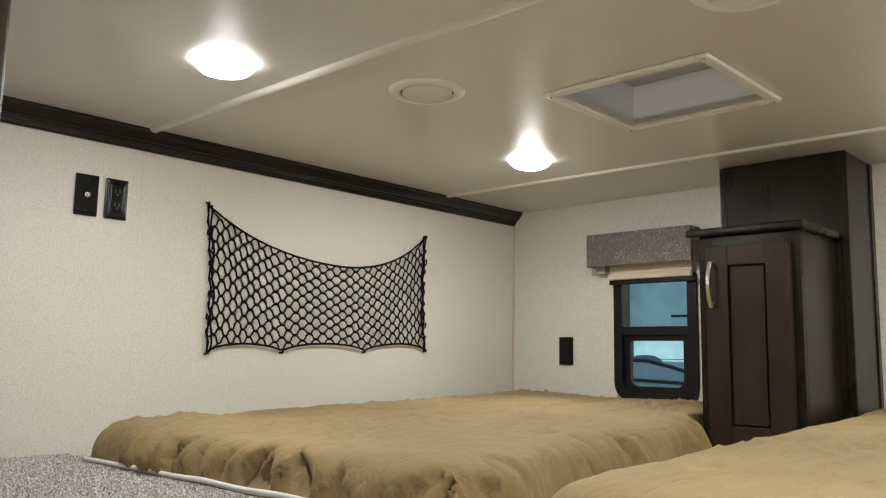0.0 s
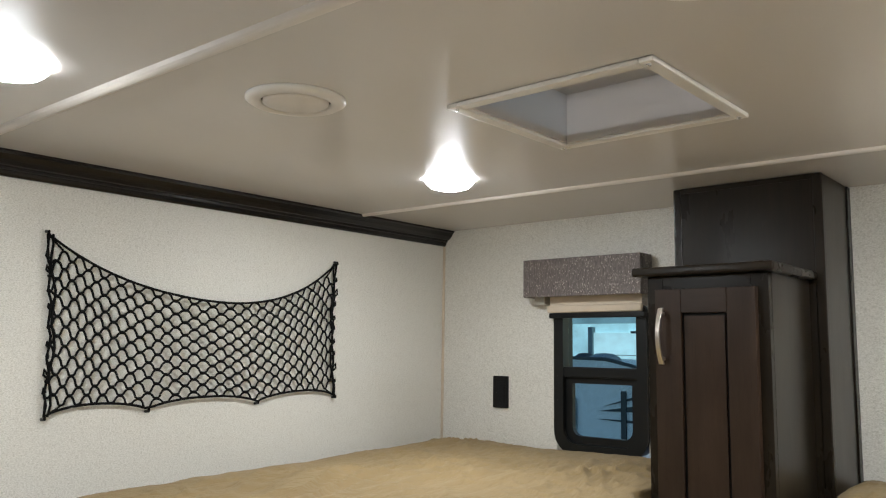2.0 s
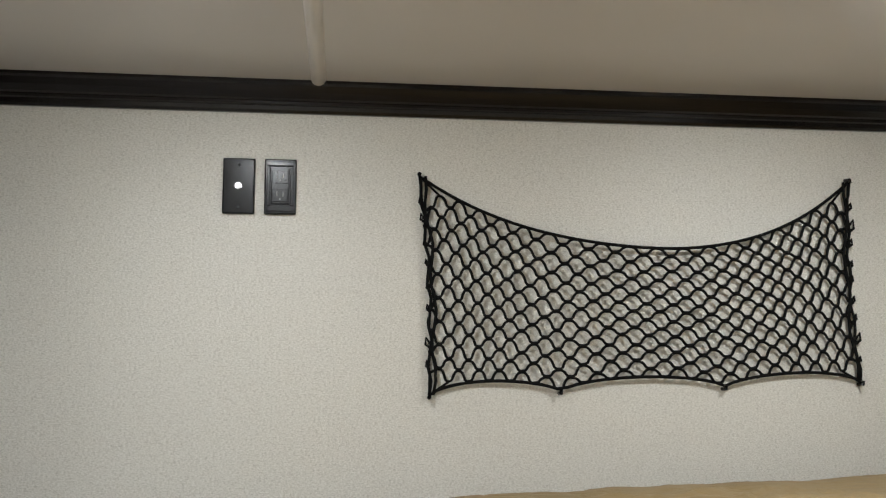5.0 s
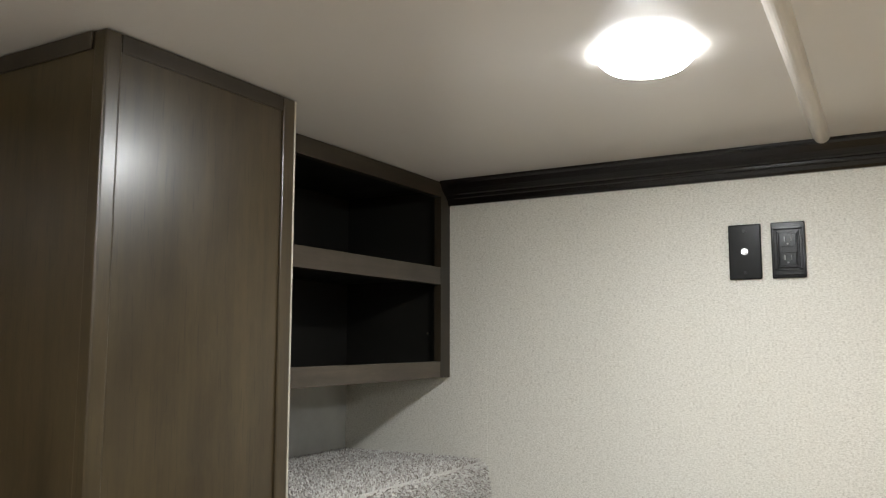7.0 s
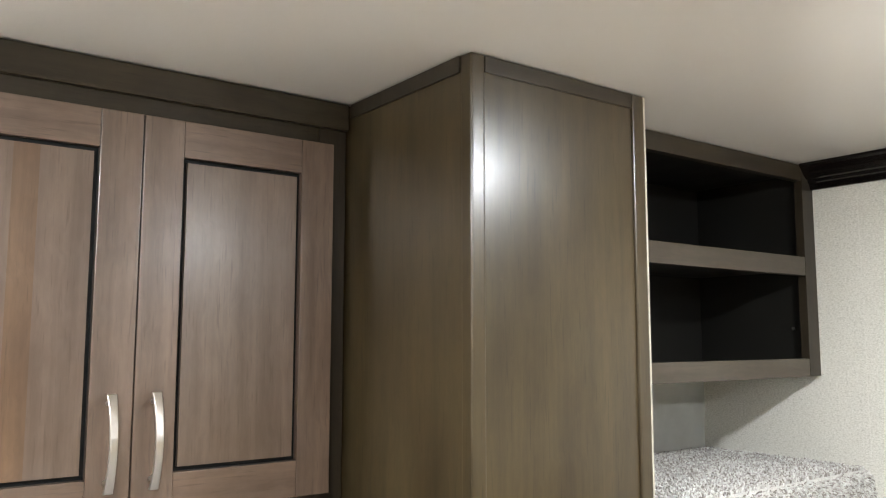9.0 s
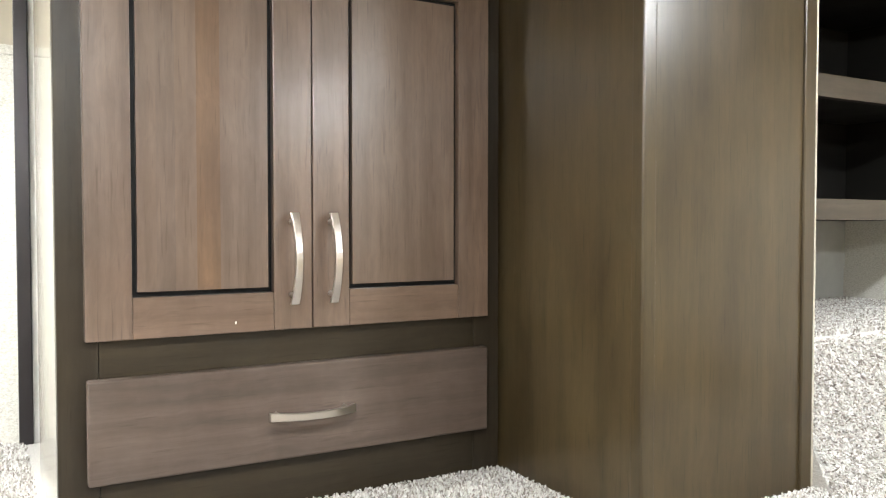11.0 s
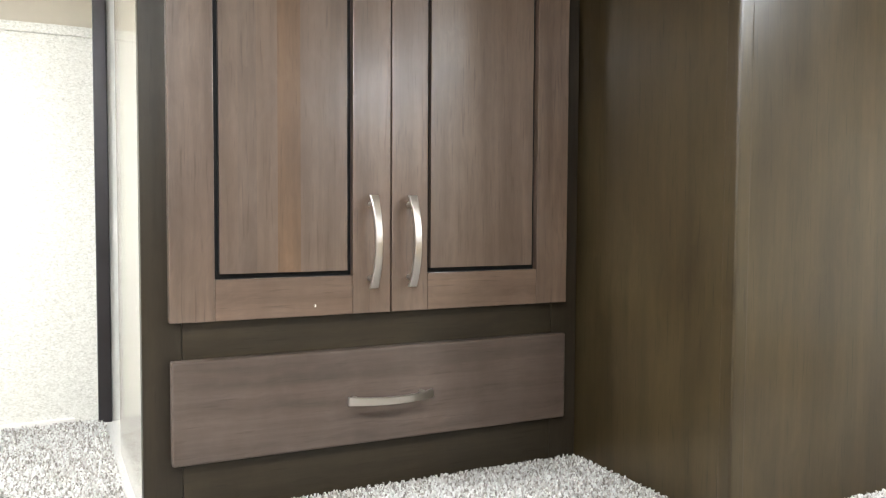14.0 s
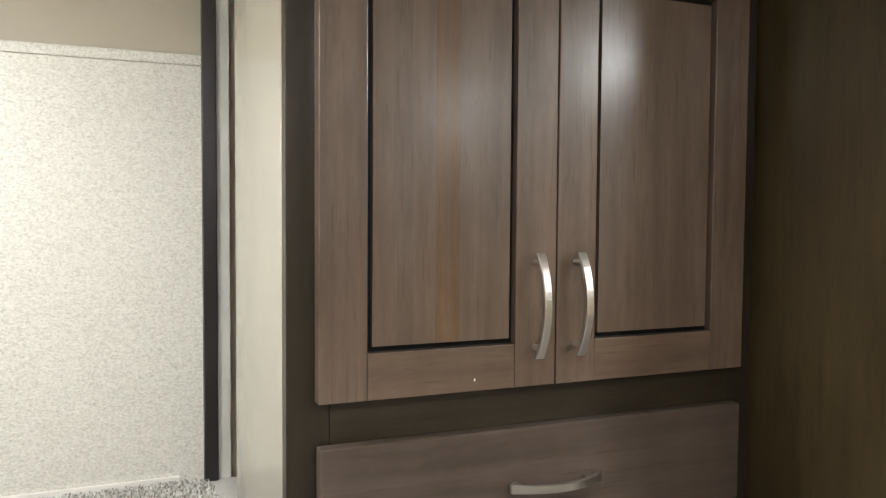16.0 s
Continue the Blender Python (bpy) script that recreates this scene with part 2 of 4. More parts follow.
M_LAMP = emitter("lamp_diffuser", LAMP_COLOUR, LAMP)
M_LAMP_RIM = emitter("lamp_rim", LAMP_COLOUR, LAMP * 0.05)
M_LID = skylight_lid()
M_GLASS = window_glass()
M_STEEL = plain("screw_steel", (0.7, 0.7, 0.7), 0.25, 1.0)
M_SLOT = plain("slot_glint_grey", (0.20, 0.20, 0.19), 0.35)
M_METALTRIM = plain("dark_metal_trim", (0.045, 0.04, 0.042), 0.35, 0.6)
M_FOAM = plain("rough_white_edge", (0.70, 0.69, 0.65), 0.8, 0, 0, 0.15, 90, 0.9)
M_BACKWALL = plain("grey_niche_wall", (0.50, 0.50, 0.475), 0.6)
M_BEIGE = plain("beige_wall", (0.56, 0.50, 0.40), 0.5, 0, 0, 0.05, 200, 0.1)
M_LAMINATE = plain("glossy_beige_panel", (0.40, 0.37, 0.30), 0.1, 0, 0.5, 0.04)

# ---- building helpers ----
ORIGIN = {}


def thing(name, label, category, base=(0, 0, 0), group="", kind=""):
    ob = new(name)
    ob.location = base
    ORIGIN[ob.name] = Vector(base)
    return tagged(ob, label, category, group, kind)


def part(name, bm, material, parent, label="", smooth=False):
    me = bpy.data.meshes.new(name)
    o = ORIGIN[parent.name] if parent else Vector((0, 0, 0))
    bmesh.ops.translate(bm, verts=bm.verts, vec=-o)
    bm.to_mesh(me)
    bm.free()
    me.materials.append(material)
    if smooth:
        me.shade_smooth()
    ob = new(name, me)
    ob.parent = parent
    ORIGIN[ob.name] = o
    return tagged(ob, label)


def single(name, bm, material, label, category, kind="", smooth=False, group=""):
    return tagged(part(name, bm, material, None, "", smooth), label, category, group, kind)


def box(lo, hi, bevel=0.0, seg=2):
    bm = bmesh.new()
    bmesh.ops.create_cube(bm, size=1)
    lo, hi = Vector(lo), Vector(hi)
    for v in bm.verts:
        v.co = Vector(((lo[i] + hi[i]) / 2 + v.co[i] * (hi[i] - lo[i])) for i in range(3))
    if bevel:
        bmesh.ops.bevel(bm, geom=bm.edges[:], offset=bevel, segments=seg, affect="EDGES", profile=0.6)
    return bm


def add(bm, other):
    me = bpy.data.meshes.new("scratch")
    other.to_mesh(me)
    other.free()
    bm.from_mesh(me)
    bpy.data.meshes.remove(me)
    return bm


def lathe(profile, centre, seg=48, axis="z"):
    """Turns (radius, height) pairs round an upright axis."""
    bm = bmesh.new()
    rings = []
    for r, h in profile:
        if r < 1e-6:
            rings.append([bm.verts.new((centre[0], centre[1], centre[2] + h))])
        else:
            rings.append([bm.verts.new((centre[0] + r * math.cos(a), centre[1] + r * math.sin(a), centre[2] + h)) for a in (2 * math.pi * k / seg for k in range(seg))])
    for a, b in zip(rings, rings[1:]):
        for k in range(seg):
            q = [a[k % len(a)], a[(k + 1) % len(a)], b[(k + 1) % len(b)], b[k % len(b)]]
            q = list(dict.fromkeys(q))
            if len(q) > 2:
                bm.faces.new(q)
    bmesh.ops.recalc_face_normals(bm, faces=bm.faces[:])
    return bm


def tube(bm, pts, r, seg=6, closed=False):
    pts = [Vector(p) for p in pts]
    n = len(pts)
    rings = []
    for i, p in enumerate(pts):
        a = pts[i - 1] if i or closed else p
        b = pts[(i + 1) % n] if i < n - 1 or closed else p
        d = (b - a).normalized()
        u = d.cross(Vector((0, 1, 0)) if abs(d.y) < 0.9 else Vector((1, 0, 0))).normalized()
        w = d.cross(u)
        rings.append([bm.verts.new(p + (u * math.cos(t) + w * math.sin(t)) * r) for t in (2 * math.pi * k / seg for k in range(seg))])
    pairs = list(zip(rings, rings[1:])) + ([(rings[-1], rings[0])] if closed else [])
    for a, b in pairs:
        for k in range(seg):
            bm.faces.new((a[k], a[(k + 1) % seg], b[(k + 1) % seg], b[k]))
    if not closed:
        bm.faces.new(rings[0][::-1])
        bm.faces.new(rings[-1])
    return bm


def prism(outline, axis, a, b):
    """Extrudes a flat outline along an axis from a to b; outline in the two other axes, in xyz order."""
    bm = bmesh.new()
    k = "xyz".index(axis)

    def at(p, t):
        q = list(p)
        q.insert(k, t)
        return bm.verts.new(q)
    r0, r1 = [at(p, a) for p in outline], [at(p, b) for p in outline]
    n = len(outline)
    for i in range(n):
        bm.faces.new((r0[i], r0[(i + 1) % n], r1[(i + 1) % n], r1[i]))
    bm.faces.new(r0[::-1])
    bm.faces.new(r1)
    bmesh.ops.recalc_face_normals(bm, faces=bm.faces[:])
    return bm


def rounded(y0, y1, z0, z1, rb, rt, n=8):
    """A rounded outline in y and z, with bottom and top corner radii."""
    out = []
    for cy, cz, r, start in ((y1 - rb, z0 + rb, rb, -90), (y1 - rt, z1 - rt, rt, 0), (y0 + rt, z1 - rt, rt, 90), (y0 + rb, z0 + rb, rb, 180)):
        for k in range(n + 1):
            a = radians(start + 90 * k / n)
            out.append((cy + r * math.cos(a), cz + r * math.sin(a)))
    return out


def ring(outer, inner, x0, x1):
    """A frame between two outlines with as many points, from x0 to x1."""
    bm = bmesh.new()
    n = len(outer)
    v = [[bm.verts.new((x, *p)) for p in o] for x in (x0, x1) for o in (outer, inner)]
    for i in range(n):
        j = (i + 1) % n
        for a, b in ((0, 1), (1, 3), (3, 2), (2, 0)):
            bm.faces.new((v[a][i], v[a][j], v[b][j], v[b][i]))
    bmesh.ops.recalc_face_normals(bm, faces=bm.faces[:])
    return bm


# ---- structure ----
T = 0.04


def wall(name, pieces, material=None, label="cream speckled wallpaper wall"):
    bm = bmesh.new()
    for lo, hi in pieces:
        add(bm, box(lo, hi))
    return single(name, bm, material or M_WALL, label, "wall", "structure")


W_Y0, W_Y1, W_Z0, W_Z1 = -0.853, -0.517, 0.118, 0.598      # window hole
PAIR = -1.169                                              # the second window, as far along the wall
wall("wall_net", [((-1.62, 0, -0.05), (XW + T, T, H + 0.03))])
holes = [(W_Y0 + PAIR, W_Y1 + PAIR), (W_Y0, W_Y1)]
wall("wall_window", [((XW, a, -0.05), (XW + T, b, H)) for a, b in ((YS, holes[0][0]), (holes[0][1], holes[1][0]), (holes[1][1], 0))]
     + [((XW, a, z0), (XW + T, b, z1)) for a, b in holes for z0, z1 in ((-0.05, W_Z0), (W_Z1, H))])
wall("wall_south", [((-1.62, YS - T, -0.05), (XW + T, YS, H + 0.03))])
wall("wall_half", [((XF - T, YS, -0.05), (XF, -1.80, 0.732))])
wall("wall_upper", [((-1.60, YS, 0.72), (-1.535, -1.80, H + 0.03))], M_BEIGE, "plain beige wall above the half-height wall")
wall("wall_back", [((XF - T - 0.01, -1.80, -0.05), (XF - 0.002, 0, H + 0.03))], M_BEIGE, "plain wall behind the built-in cabinets")
single("half_wall_cap", box((-1.534, YS, 0.7325), (XF + 0.004, -1.80, 0.751), 0.003), M_WALL, "wallpaper-covered cap strip of the half-height wall", "trim", "structure")
single("half_wall_base", box((XF, YS, 0.0), (XF + 0.006, -1.86, 0.012), 0.002), M_WHITE, "white base strip along the carpet", "trim", "structure")
wall("wall_niche", [((XB - T, -0.745, 0), (XB, 0, H))], M_BACKWALL, "plain grey wall at the back of the niche")
single("trim_niche", box((XB, -0.745, 0.312), (XB + 0.003, 0, 0.905)), M_BACKWALL, "thin grey panel on the niche wall", "trim", "structure")
single("floor", box((XE, YS, -0.06), (XW, 0, 0.0)), M_CARPET, "grey and beige shaggy carpet on the loft deck", "floor", "structure")
HX0, HX1, HY0, HY1 = 0.681, 1.018, -1.472, -1.116           # hatch hole
cb = bmesh.new()
for lo, hi in (((-1.62, YS, H), (HX0, 0, H + 0.012)), ((HX1, YS, H), (XW, 0, H + 0.012)), ((HX0, YS, H), (HX1, HY0, H + 0.012)), ((HX0, HY1, H), (HX1, 0, H + 0.012))):
    add(cb, box(lo, hi))
single("ceiling", cb, M_CEIL, "glossy taupe ceiling panel", "ceiling", "structure")


def strip(name, x0, x1, y0, y1, w, h):
    """A half-round cover strip under the ceiling from (x0, y0) to (x1, y1)."""
    bm = bmesh.new()
    prof = [(-w / 2 + w * k / 8, -h * math.sin(math.pi * k / 8) ** 0.6 if 0 < k < 8 else 0) for k in range(9)]
    ends = [[bm.verts.new((x + px, y, H + pz)) for px, pz in prof] for x, y in ((x0, y0), (x1, y1))]
    for k in range(8):
        bm.faces.new((ends[0][k], ends[0][k + 1], ends[1][k + 1], ends[1][k]))
    for e in ends:
        bm.faces.new(e)
    bmesh.ops.recalc_face_normals(bm, faces=bm.faces[:])
    return single(name, bm, M_STRIP, "cream half-round strip over a ceiling seam", "trim", "structure")


strip("ceiling_strip_1", 0.190, 0.240, -0.052, YS, 0.030, 0.011)
strip("ceiling_strip_2", 1.424, 1.505, -0.050, YS, 0.022, 0.008)

# crown moulding along the net wall, profile in y and z
crown = [(0, H), (-0.053, H), (-0.053, H - 0.006), (-0.047, H - 0.010), (-0.040, H - 0.022), (-0.028, H - 0.032), (-0.020, H - 0.036),
         (-0.020, H - 0.041), (-0.014, H - 0.044), (-0.012, H - 0.052), (-0.008, H - 0.057), (0, H - 0.057)]
single("crown_trim", prism(crown, "x", -0.668, XW - 0.001), M_TRIM, "dark espresso crown moulding along the ceiling", "trim", "structure")
single("corner_trim", box((XW - 0.006, -0.010, 0), (XW - 0.0005, -0.0005, H - 0.057), 0.002), M_CREAM, "narrow beige strip in the wall corner", "trim", "structure")
for n, x in (("wall_seam_1", -0.578), ("wall_seam_2", 0.20)):
    single(n, box((x - 0.012, -0.0006, 0.0), (x + 0.012, 0.0005, H - 0.057)), M_WALL, "wallpaper-covered joint strip between wall panels", "trim", "structure")

# end of the bulkhead: dark metal strip and rough white core
bm = box((XF + 0.0005, -1.819, 0.0), (-1.436, -1.795, H - 0.004), 0.002)
single("opening_trim_dark", bm, M_METALTRIM, "dark metal edge strip of the climb-in opening", "trim", "structure")
single("opening_trim_white", box((XF + 0.0005, -1.7945, 0.0), (-1.444, -1.772, H - 0.004), 0.002), M_FOAM, "rough white cut edge of the bulkhead", "trim", "structure")


# ---- lamps, vents, hatch ----
def dome_lamp(x, y):
    t = thing("ceiling_lamp", "round white dome lamp switched on under the ceiling", "ceiling lamp", (x, y, H), "dome lamps")
    part("base", lathe([(0, -0.0005), (0.063, -0.0005), (0.063, -0.003), (0, -0.003)], (x, y, H)), M_WHITE, t)
    part("rim", lathe([(0.068, -0.0032), (0.0675, -0.006), (0.064, -0.0125), (0.058, -0.019), (0.051, -0.0235)], (x, y, H)), M_LAMP_RIM, t, "softly lit frosted rim", True)
    prof = [(0.051 - 0.051 * k / 8, -0.0235 - 0.0105 * math.sin(radians(90 * k / 8))) for k in range(8)] + [(0, -0.034)]
    part("diffuser", lathe(prof, (x, y, H)), M_LAMP, t, "glowing frosted diffuser", True)
    return t


dome_lamp(0.028, -0.690)
dome_lamp(1.158, -0.662)
dome_lamp(0.040, -1.89)
dome_lamp(1.190, -1.90)
# unseen lamp, added only to brighten the half-height wall and the deck
dome_lamp(-0.89, -2.36)


def round_vent(x, y, louvres):
    t = thing("ceiling_vent", "round white ceiling vent with angled louvres" if louvres else "round white ceiling vent turned shut", "vent", (x, y, H), "ceiling vents")
    part("flange", lathe([(0.064, 0.0), (0.092, 0.0), (0.092, -0.004), (0.084, -0.009), (0.066, -0.010), (0.064, -0.006), (0.064, 0.0)], (x, y, H)), M_WHITE, t, "", True)
    if louvres:
        # grey colour of the backing supplies the shadow between the louvres
        part("backing", lathe([(0, -0.001), (0.064, -0.001), (0.064, -0.002), (0, -0.002)], (x, y, H)), M_BACKWALL, t)
        for k in range(5):
            ox = -0.044 + 0.022 * k
            half = math.sqrt(0.062 ** 2 - ox ** 2)
            b = box((-0.0085, -half, -0.0012), (0.0085, half, 0.0012), 0.0008, 1)
            bmesh.ops.transform(b, matrix=pose(x + ox, y, H - 0.008, 0, 24, 0), verts=b.verts)
            part("louvre", b, M_WHITE, t)
        part("hub", box((x - 0.006, y - 0.062, H - 0.014), (x + 0.006, y - 0.055, H - 0.003), 0.001), M_METALTRIM, t)
    else:
        part("backing", lathe([(0, -0.001), (0.064, -0.001), (0.064, -0.002), (0, -0.002)], (x, y, H)), M_BLACK, t)
        part("damper", lathe([(0, -0.003), (0.060, -0.003), (0.0605, -0.009), (0.052, -0.0115), (0, -0.012)], (x, y, H)), M_STRIP, t, "flat shut damper disc", True)
    return t


round_vent(0.455, -0.889, False)
round_vent(0.420, -1.679, True)


def roof_hatch():
    x0, x1, y0, y1 = 0.651, 1.048, -1.502, -1.086
    t = thing("roof_hatch", "white framed roof hatch with a deep frosted bluish well", "roof hatch", ((x0 + x1) / 2, (y0 + y1) / 2, H))
    w = 0.026
    for lo, hi in (((x0, y0, H - 0.010), (x1, y0 + w, H - 0.0005)), ((x0, y1 - w, H - 0.010), (x1, y1, H - 0.0005)),
                   ((x0, y0 + w, H - 0.0097), (x0 + w, y1 - w, H - 0.0005)), ((x1 - w, y0 + w, H - 0.0097), (x1, y1 - w, H - 0.0005))):
        part("flange", box(lo, hi, 0.004), M_WHITE, t)
    a, b, c, d = x0 + w, x1 - w, y0 + w, y1 - w
    top = H + 0.106
    for lo, hi in (((a, c, H - 0.004), (a + 0.005, d, top)), ((b - 0.005, c, H - 0.004), (b, d, top)),
                   ((a + 0.005, c, H - 0.0038), (b - 0.005, c + 0.005, top)), ((a + 0.005, d - 0.005, H - 0.0038), (b - 0.005, d, top))):
        part("well_side", box(lo, hi), M_LID, t)
    cx, cy, r = (a + b) / 2 - 0.02, (c + d) / 2 - 0.02, 0.125
    bm = bmesh.new()
    n = 48
    rim, edge = [], []
    for k in range(n):
        an = 2 * math.pi * k / n
        ca, sa = math.cos(an), math.sin(an)
        rim.append(bm.verts.new((cx + r * ca, cy + r * sa, top - 0.002)))
        reach = min((b - cx) / ca if ca > 1e-6 else 9, (a - cx) / ca if ca < -1e-6 else 9, (d - cy) / sa if sa > 1e-6 else 9, (c - cy) / sa if sa < -1e-6 else 9)
        edge.append(bm.verts.new((cx + reach * ca, cy + reach * sa, top - 0.002)))
    for k in range(n):
        j = (k + 1) % n
        bm.faces.new((rim[k], rim[j], edge[j], edge[k]))
    solid = bmesh.ops.extrude_face_region(bm, geom=bm.faces[:])
    bmesh.ops.translate(bm, vec=(0, 0, 0.006), verts=[v for v in solid["geom"] if isinstance(v, bmesh.types.BMVert)])
    bmesh.ops.recalc_face_normals(bm, faces=bm.faces[:])
    part("well_top", bm, M_LID, t, "frosted top plate with a round opening")
    # dark lid, with an added skirt round it, keeps sky light out of the opening
    part("dark_lid", box((a - 0.02, c - 0.02, top + 0.03), (b + 0.02, d + 0.02, top + 0.045), 0.006), M_BLACK_SATIN, t, "dark shut lid above the opening")
    part("sky_block_skirt", ring_box(a - 0.02, b + 0.02, c - 0.02, d + 0.02, top + 0.004, top + 0.0295), M_BLACK_SATIN, t)
    for sx, sy in ((x0 + 0.014, y0 + 0.014), (x1 - 0.014, y0 + 0.014), (x0 + 0.014, y1 - 0.014), (x1 - 0.014, y1 - 0.014)):
        part("screw", lathe([(0, -0.0135), (0.003, -0.0125), (0.0045, -0.0095), (0, -0.0095)], (sx, sy, H), 12), M_STEEL, t)
    return t


def ring_box(x0, x1, y0, y1, z0, z1, w=0.01):
    bm = box((x0, y0, z0), (x1, y0 + w, z1))
    for lo, hi in (((x0, y1 - w, z0), (x1, y1, z1)), ((x0, y0 + w, z0), (x0 + w, y1 - w, z1)), ((x1 - w, y0 + w, z0), (x1, y1 - w, z1))):
        add(bm, box(lo, hi))
    return bm


roof_hatch()


# ---- cabinet pieces ----
def bar_handle(parent, x, y, z, length, across, sgn):
    """An arched nickel pull at the middle (x, y, z) of a face; sgn: which way along x it stands out."""
    bm = bmesh.new()
    n = 14
    rings = []
    for k in range(n + 1):
        f = 2 * k / n - 1
        off = 0.014 + 0.020 * (1 - f * f)
        w = 0.0062 - 0.0012 * (1 - f * f)
        th = 0.0032
        along = f * length / 2
        row = []
        for dw, dt in ((-w, -th), (w, -th), (w, th), (-w, th)):
            px = x + sgn * (off + dt)
            row.append(bm.verts.new((px, y + along, z + dw) if across else (px, y + dw, z + along)))
        rings.append(row)
    for a, b in zip(rings, rings[1:]):
        for k in range(4):
            bm.faces.new((a[k], a[(k + 1) % 4], b[(k + 1) % 4], b[k]))
    bm.faces.new(rings[0][::-1])
    bm.faces.new(rings[-1])
    for s in (-1, 1):
        o = s * length * 0.40
        p = (x, y + o, z) if across else (x, y, z + o)
        tube(bm, [p, (p[0] + sgn * 0.019, p[1], p[2])], 0.0042, 8)
    bmesh.ops.recalc_face_normals(bm, faces=bm.faces[:])
    bmesh.ops.bevel(bm, geom=[e for e in bm.edges if e.is_manifold and e.calc_face_angle(0) > 1.0], offset=0.0008, segments=1, affect="EDGES")
    return part("handle", bm, M_NICKEL, parent, "arched brushed nickel handle")


def panel_door(parent, xf, sgn, y0, y1, z0, z1, stile, rail, staves, woods):
    """A framed door whose face lies at xf; the frame is 19 mm thick, the panel recessed."""
    def b(lo, hi, bev=0.0014):
        xs = sorted((lo[0], hi[0]))
        return box((xs[0], lo[1], lo[2]), (xs[1], hi[1], hi[2]), bev)
    back = xf - sgn * 0.019
    d = part("door", b((back + sgn * 0.001, y0 + 0.004, z0 + 0.004), (xf - sgn * 0.012, y1 - 0.004, z1 - 0.004), 0), M_GROOVE, parent, "brown shaker door with a dark outlined panel")
    for a, c in ((y0, y0 + stile), (y1 - stile, y1)):
        part("stile", b((back, a, z0), (xf, c, z1)), woods[0], d)
    for a, c in ((z0, z0 + rail), (z1 - rail, z1)):
        part("rail", b((back, y0 + stile + 0.0002, a), (xf - sgn * 0.0004, y1 - stile - 0.0002, c)), woods[1], d)
    g = 0.007
    p0, p1 = y0 + stile + g, y1 - stile - g
    for k, (fa, fc) in enumerate(zip(staves, staves[1:])):
        a, c = p0 + (p1 - p0) * fa, p0 + (p1 - p0) * fc
        warm = len(woods) > 3 and k == 3
        part("stave", b((xf - sgn * 0.013, a, z0 + rail + g), (xf - sgn * 0.004, c, z1 - rail - g), 0.0), woods[3] if warm else woods[2], d, "warmer brown stave" if warm else "")
    return d


def wardrobe():
    xf, y0, y1 = -0.875, -1.798, -1.1165
    t = thing("wardrobe", "dark wooden wardrobe with two brown doors and a drawer", "wardrobe", (-1.1, -1.46, 0))
    xb, rr = -1.255, 0.035
    side = [(xf - 0.02, y0), (xb + rr, y0)] + [(xb + rr - rr * math.sin(radians(a)), y0 + rr - rr * math.cos(radians(a))) for a in range(10, 91, 10)]
    side += [(xb, y0 + 0.09), (xb + 0.012, y0 + 0.09), (xb + 0.012, y0 + rr), (xb + rr, y0 + 0.016), (xf - 0.02, y0 + 0.016)]
    part("side_panel", prism(side, "z", 0, H - 0.002), M_LAMINATE, t, "glossy beige laminate side with a rounded back edge")
    part("body", box((xb + 0.04, y0 + 0.037, 0), (xf - 0.0205, y1, H - 0.002)), M_INSIDE, t)
    for a, c in ((y0, y0 + 0.05), (y1 - 0.05, y1)):
        part("stile", box((xf - 0.02, a, 0), (xf, c, H - 0.002), 0.0015), M_FRAME, t)
    for a, c in ((0, 0.08), (0.205, 0.275), (0.815, H - 0.002)):
        part("rail", box((xf - 0.02, y0 + 0.0505, a), (xf - 0.0004, y1 - 0.0505, c), 0.001), M_FRAME_H, t)
    part("top_trim", box((xf, y0, H - 0.048), (xf + 0.012, y1, H - 0.002), 0.004), M_FRAME_H, t)
    for a, c, hy, st in ((-1.7655, -1.4585, -1.490, (0, 0.14, 0.28, 0.44, 0.62, 1)), (-1.4565, -1.150, -1.430, (0, 0.46, 1))):
        d = panel_door(t, xf + 0.0195, 1, a, c, 0.264, 0.828, 0.0575, 0.055, st, (M_DOOR, M_DOOR_H, M_STAVE, M_STAVE_WARM))
        bar_handle(d, xf + 0.0195, hy, 0.367, 0.132, False, 1)
    part("paint_fleck", box((xf + 0.0195, -1.5725, 0.2765), (xf + 0.0200, -1.5705, 0.2800)), M_WHITE, t)
    dr = part("drawer", box((xf + 0.0003, -1.764, 0.075), (xf + 0.0195, -1.150, 0.213), 0.004, 3), M_DRAWER, t, "slab drawer front of grey-brown wood")
    bar_handle(dr, xf + 0.0195, -1.462, 0.142, 0.132, True, 1)
    return t


wardrobe()


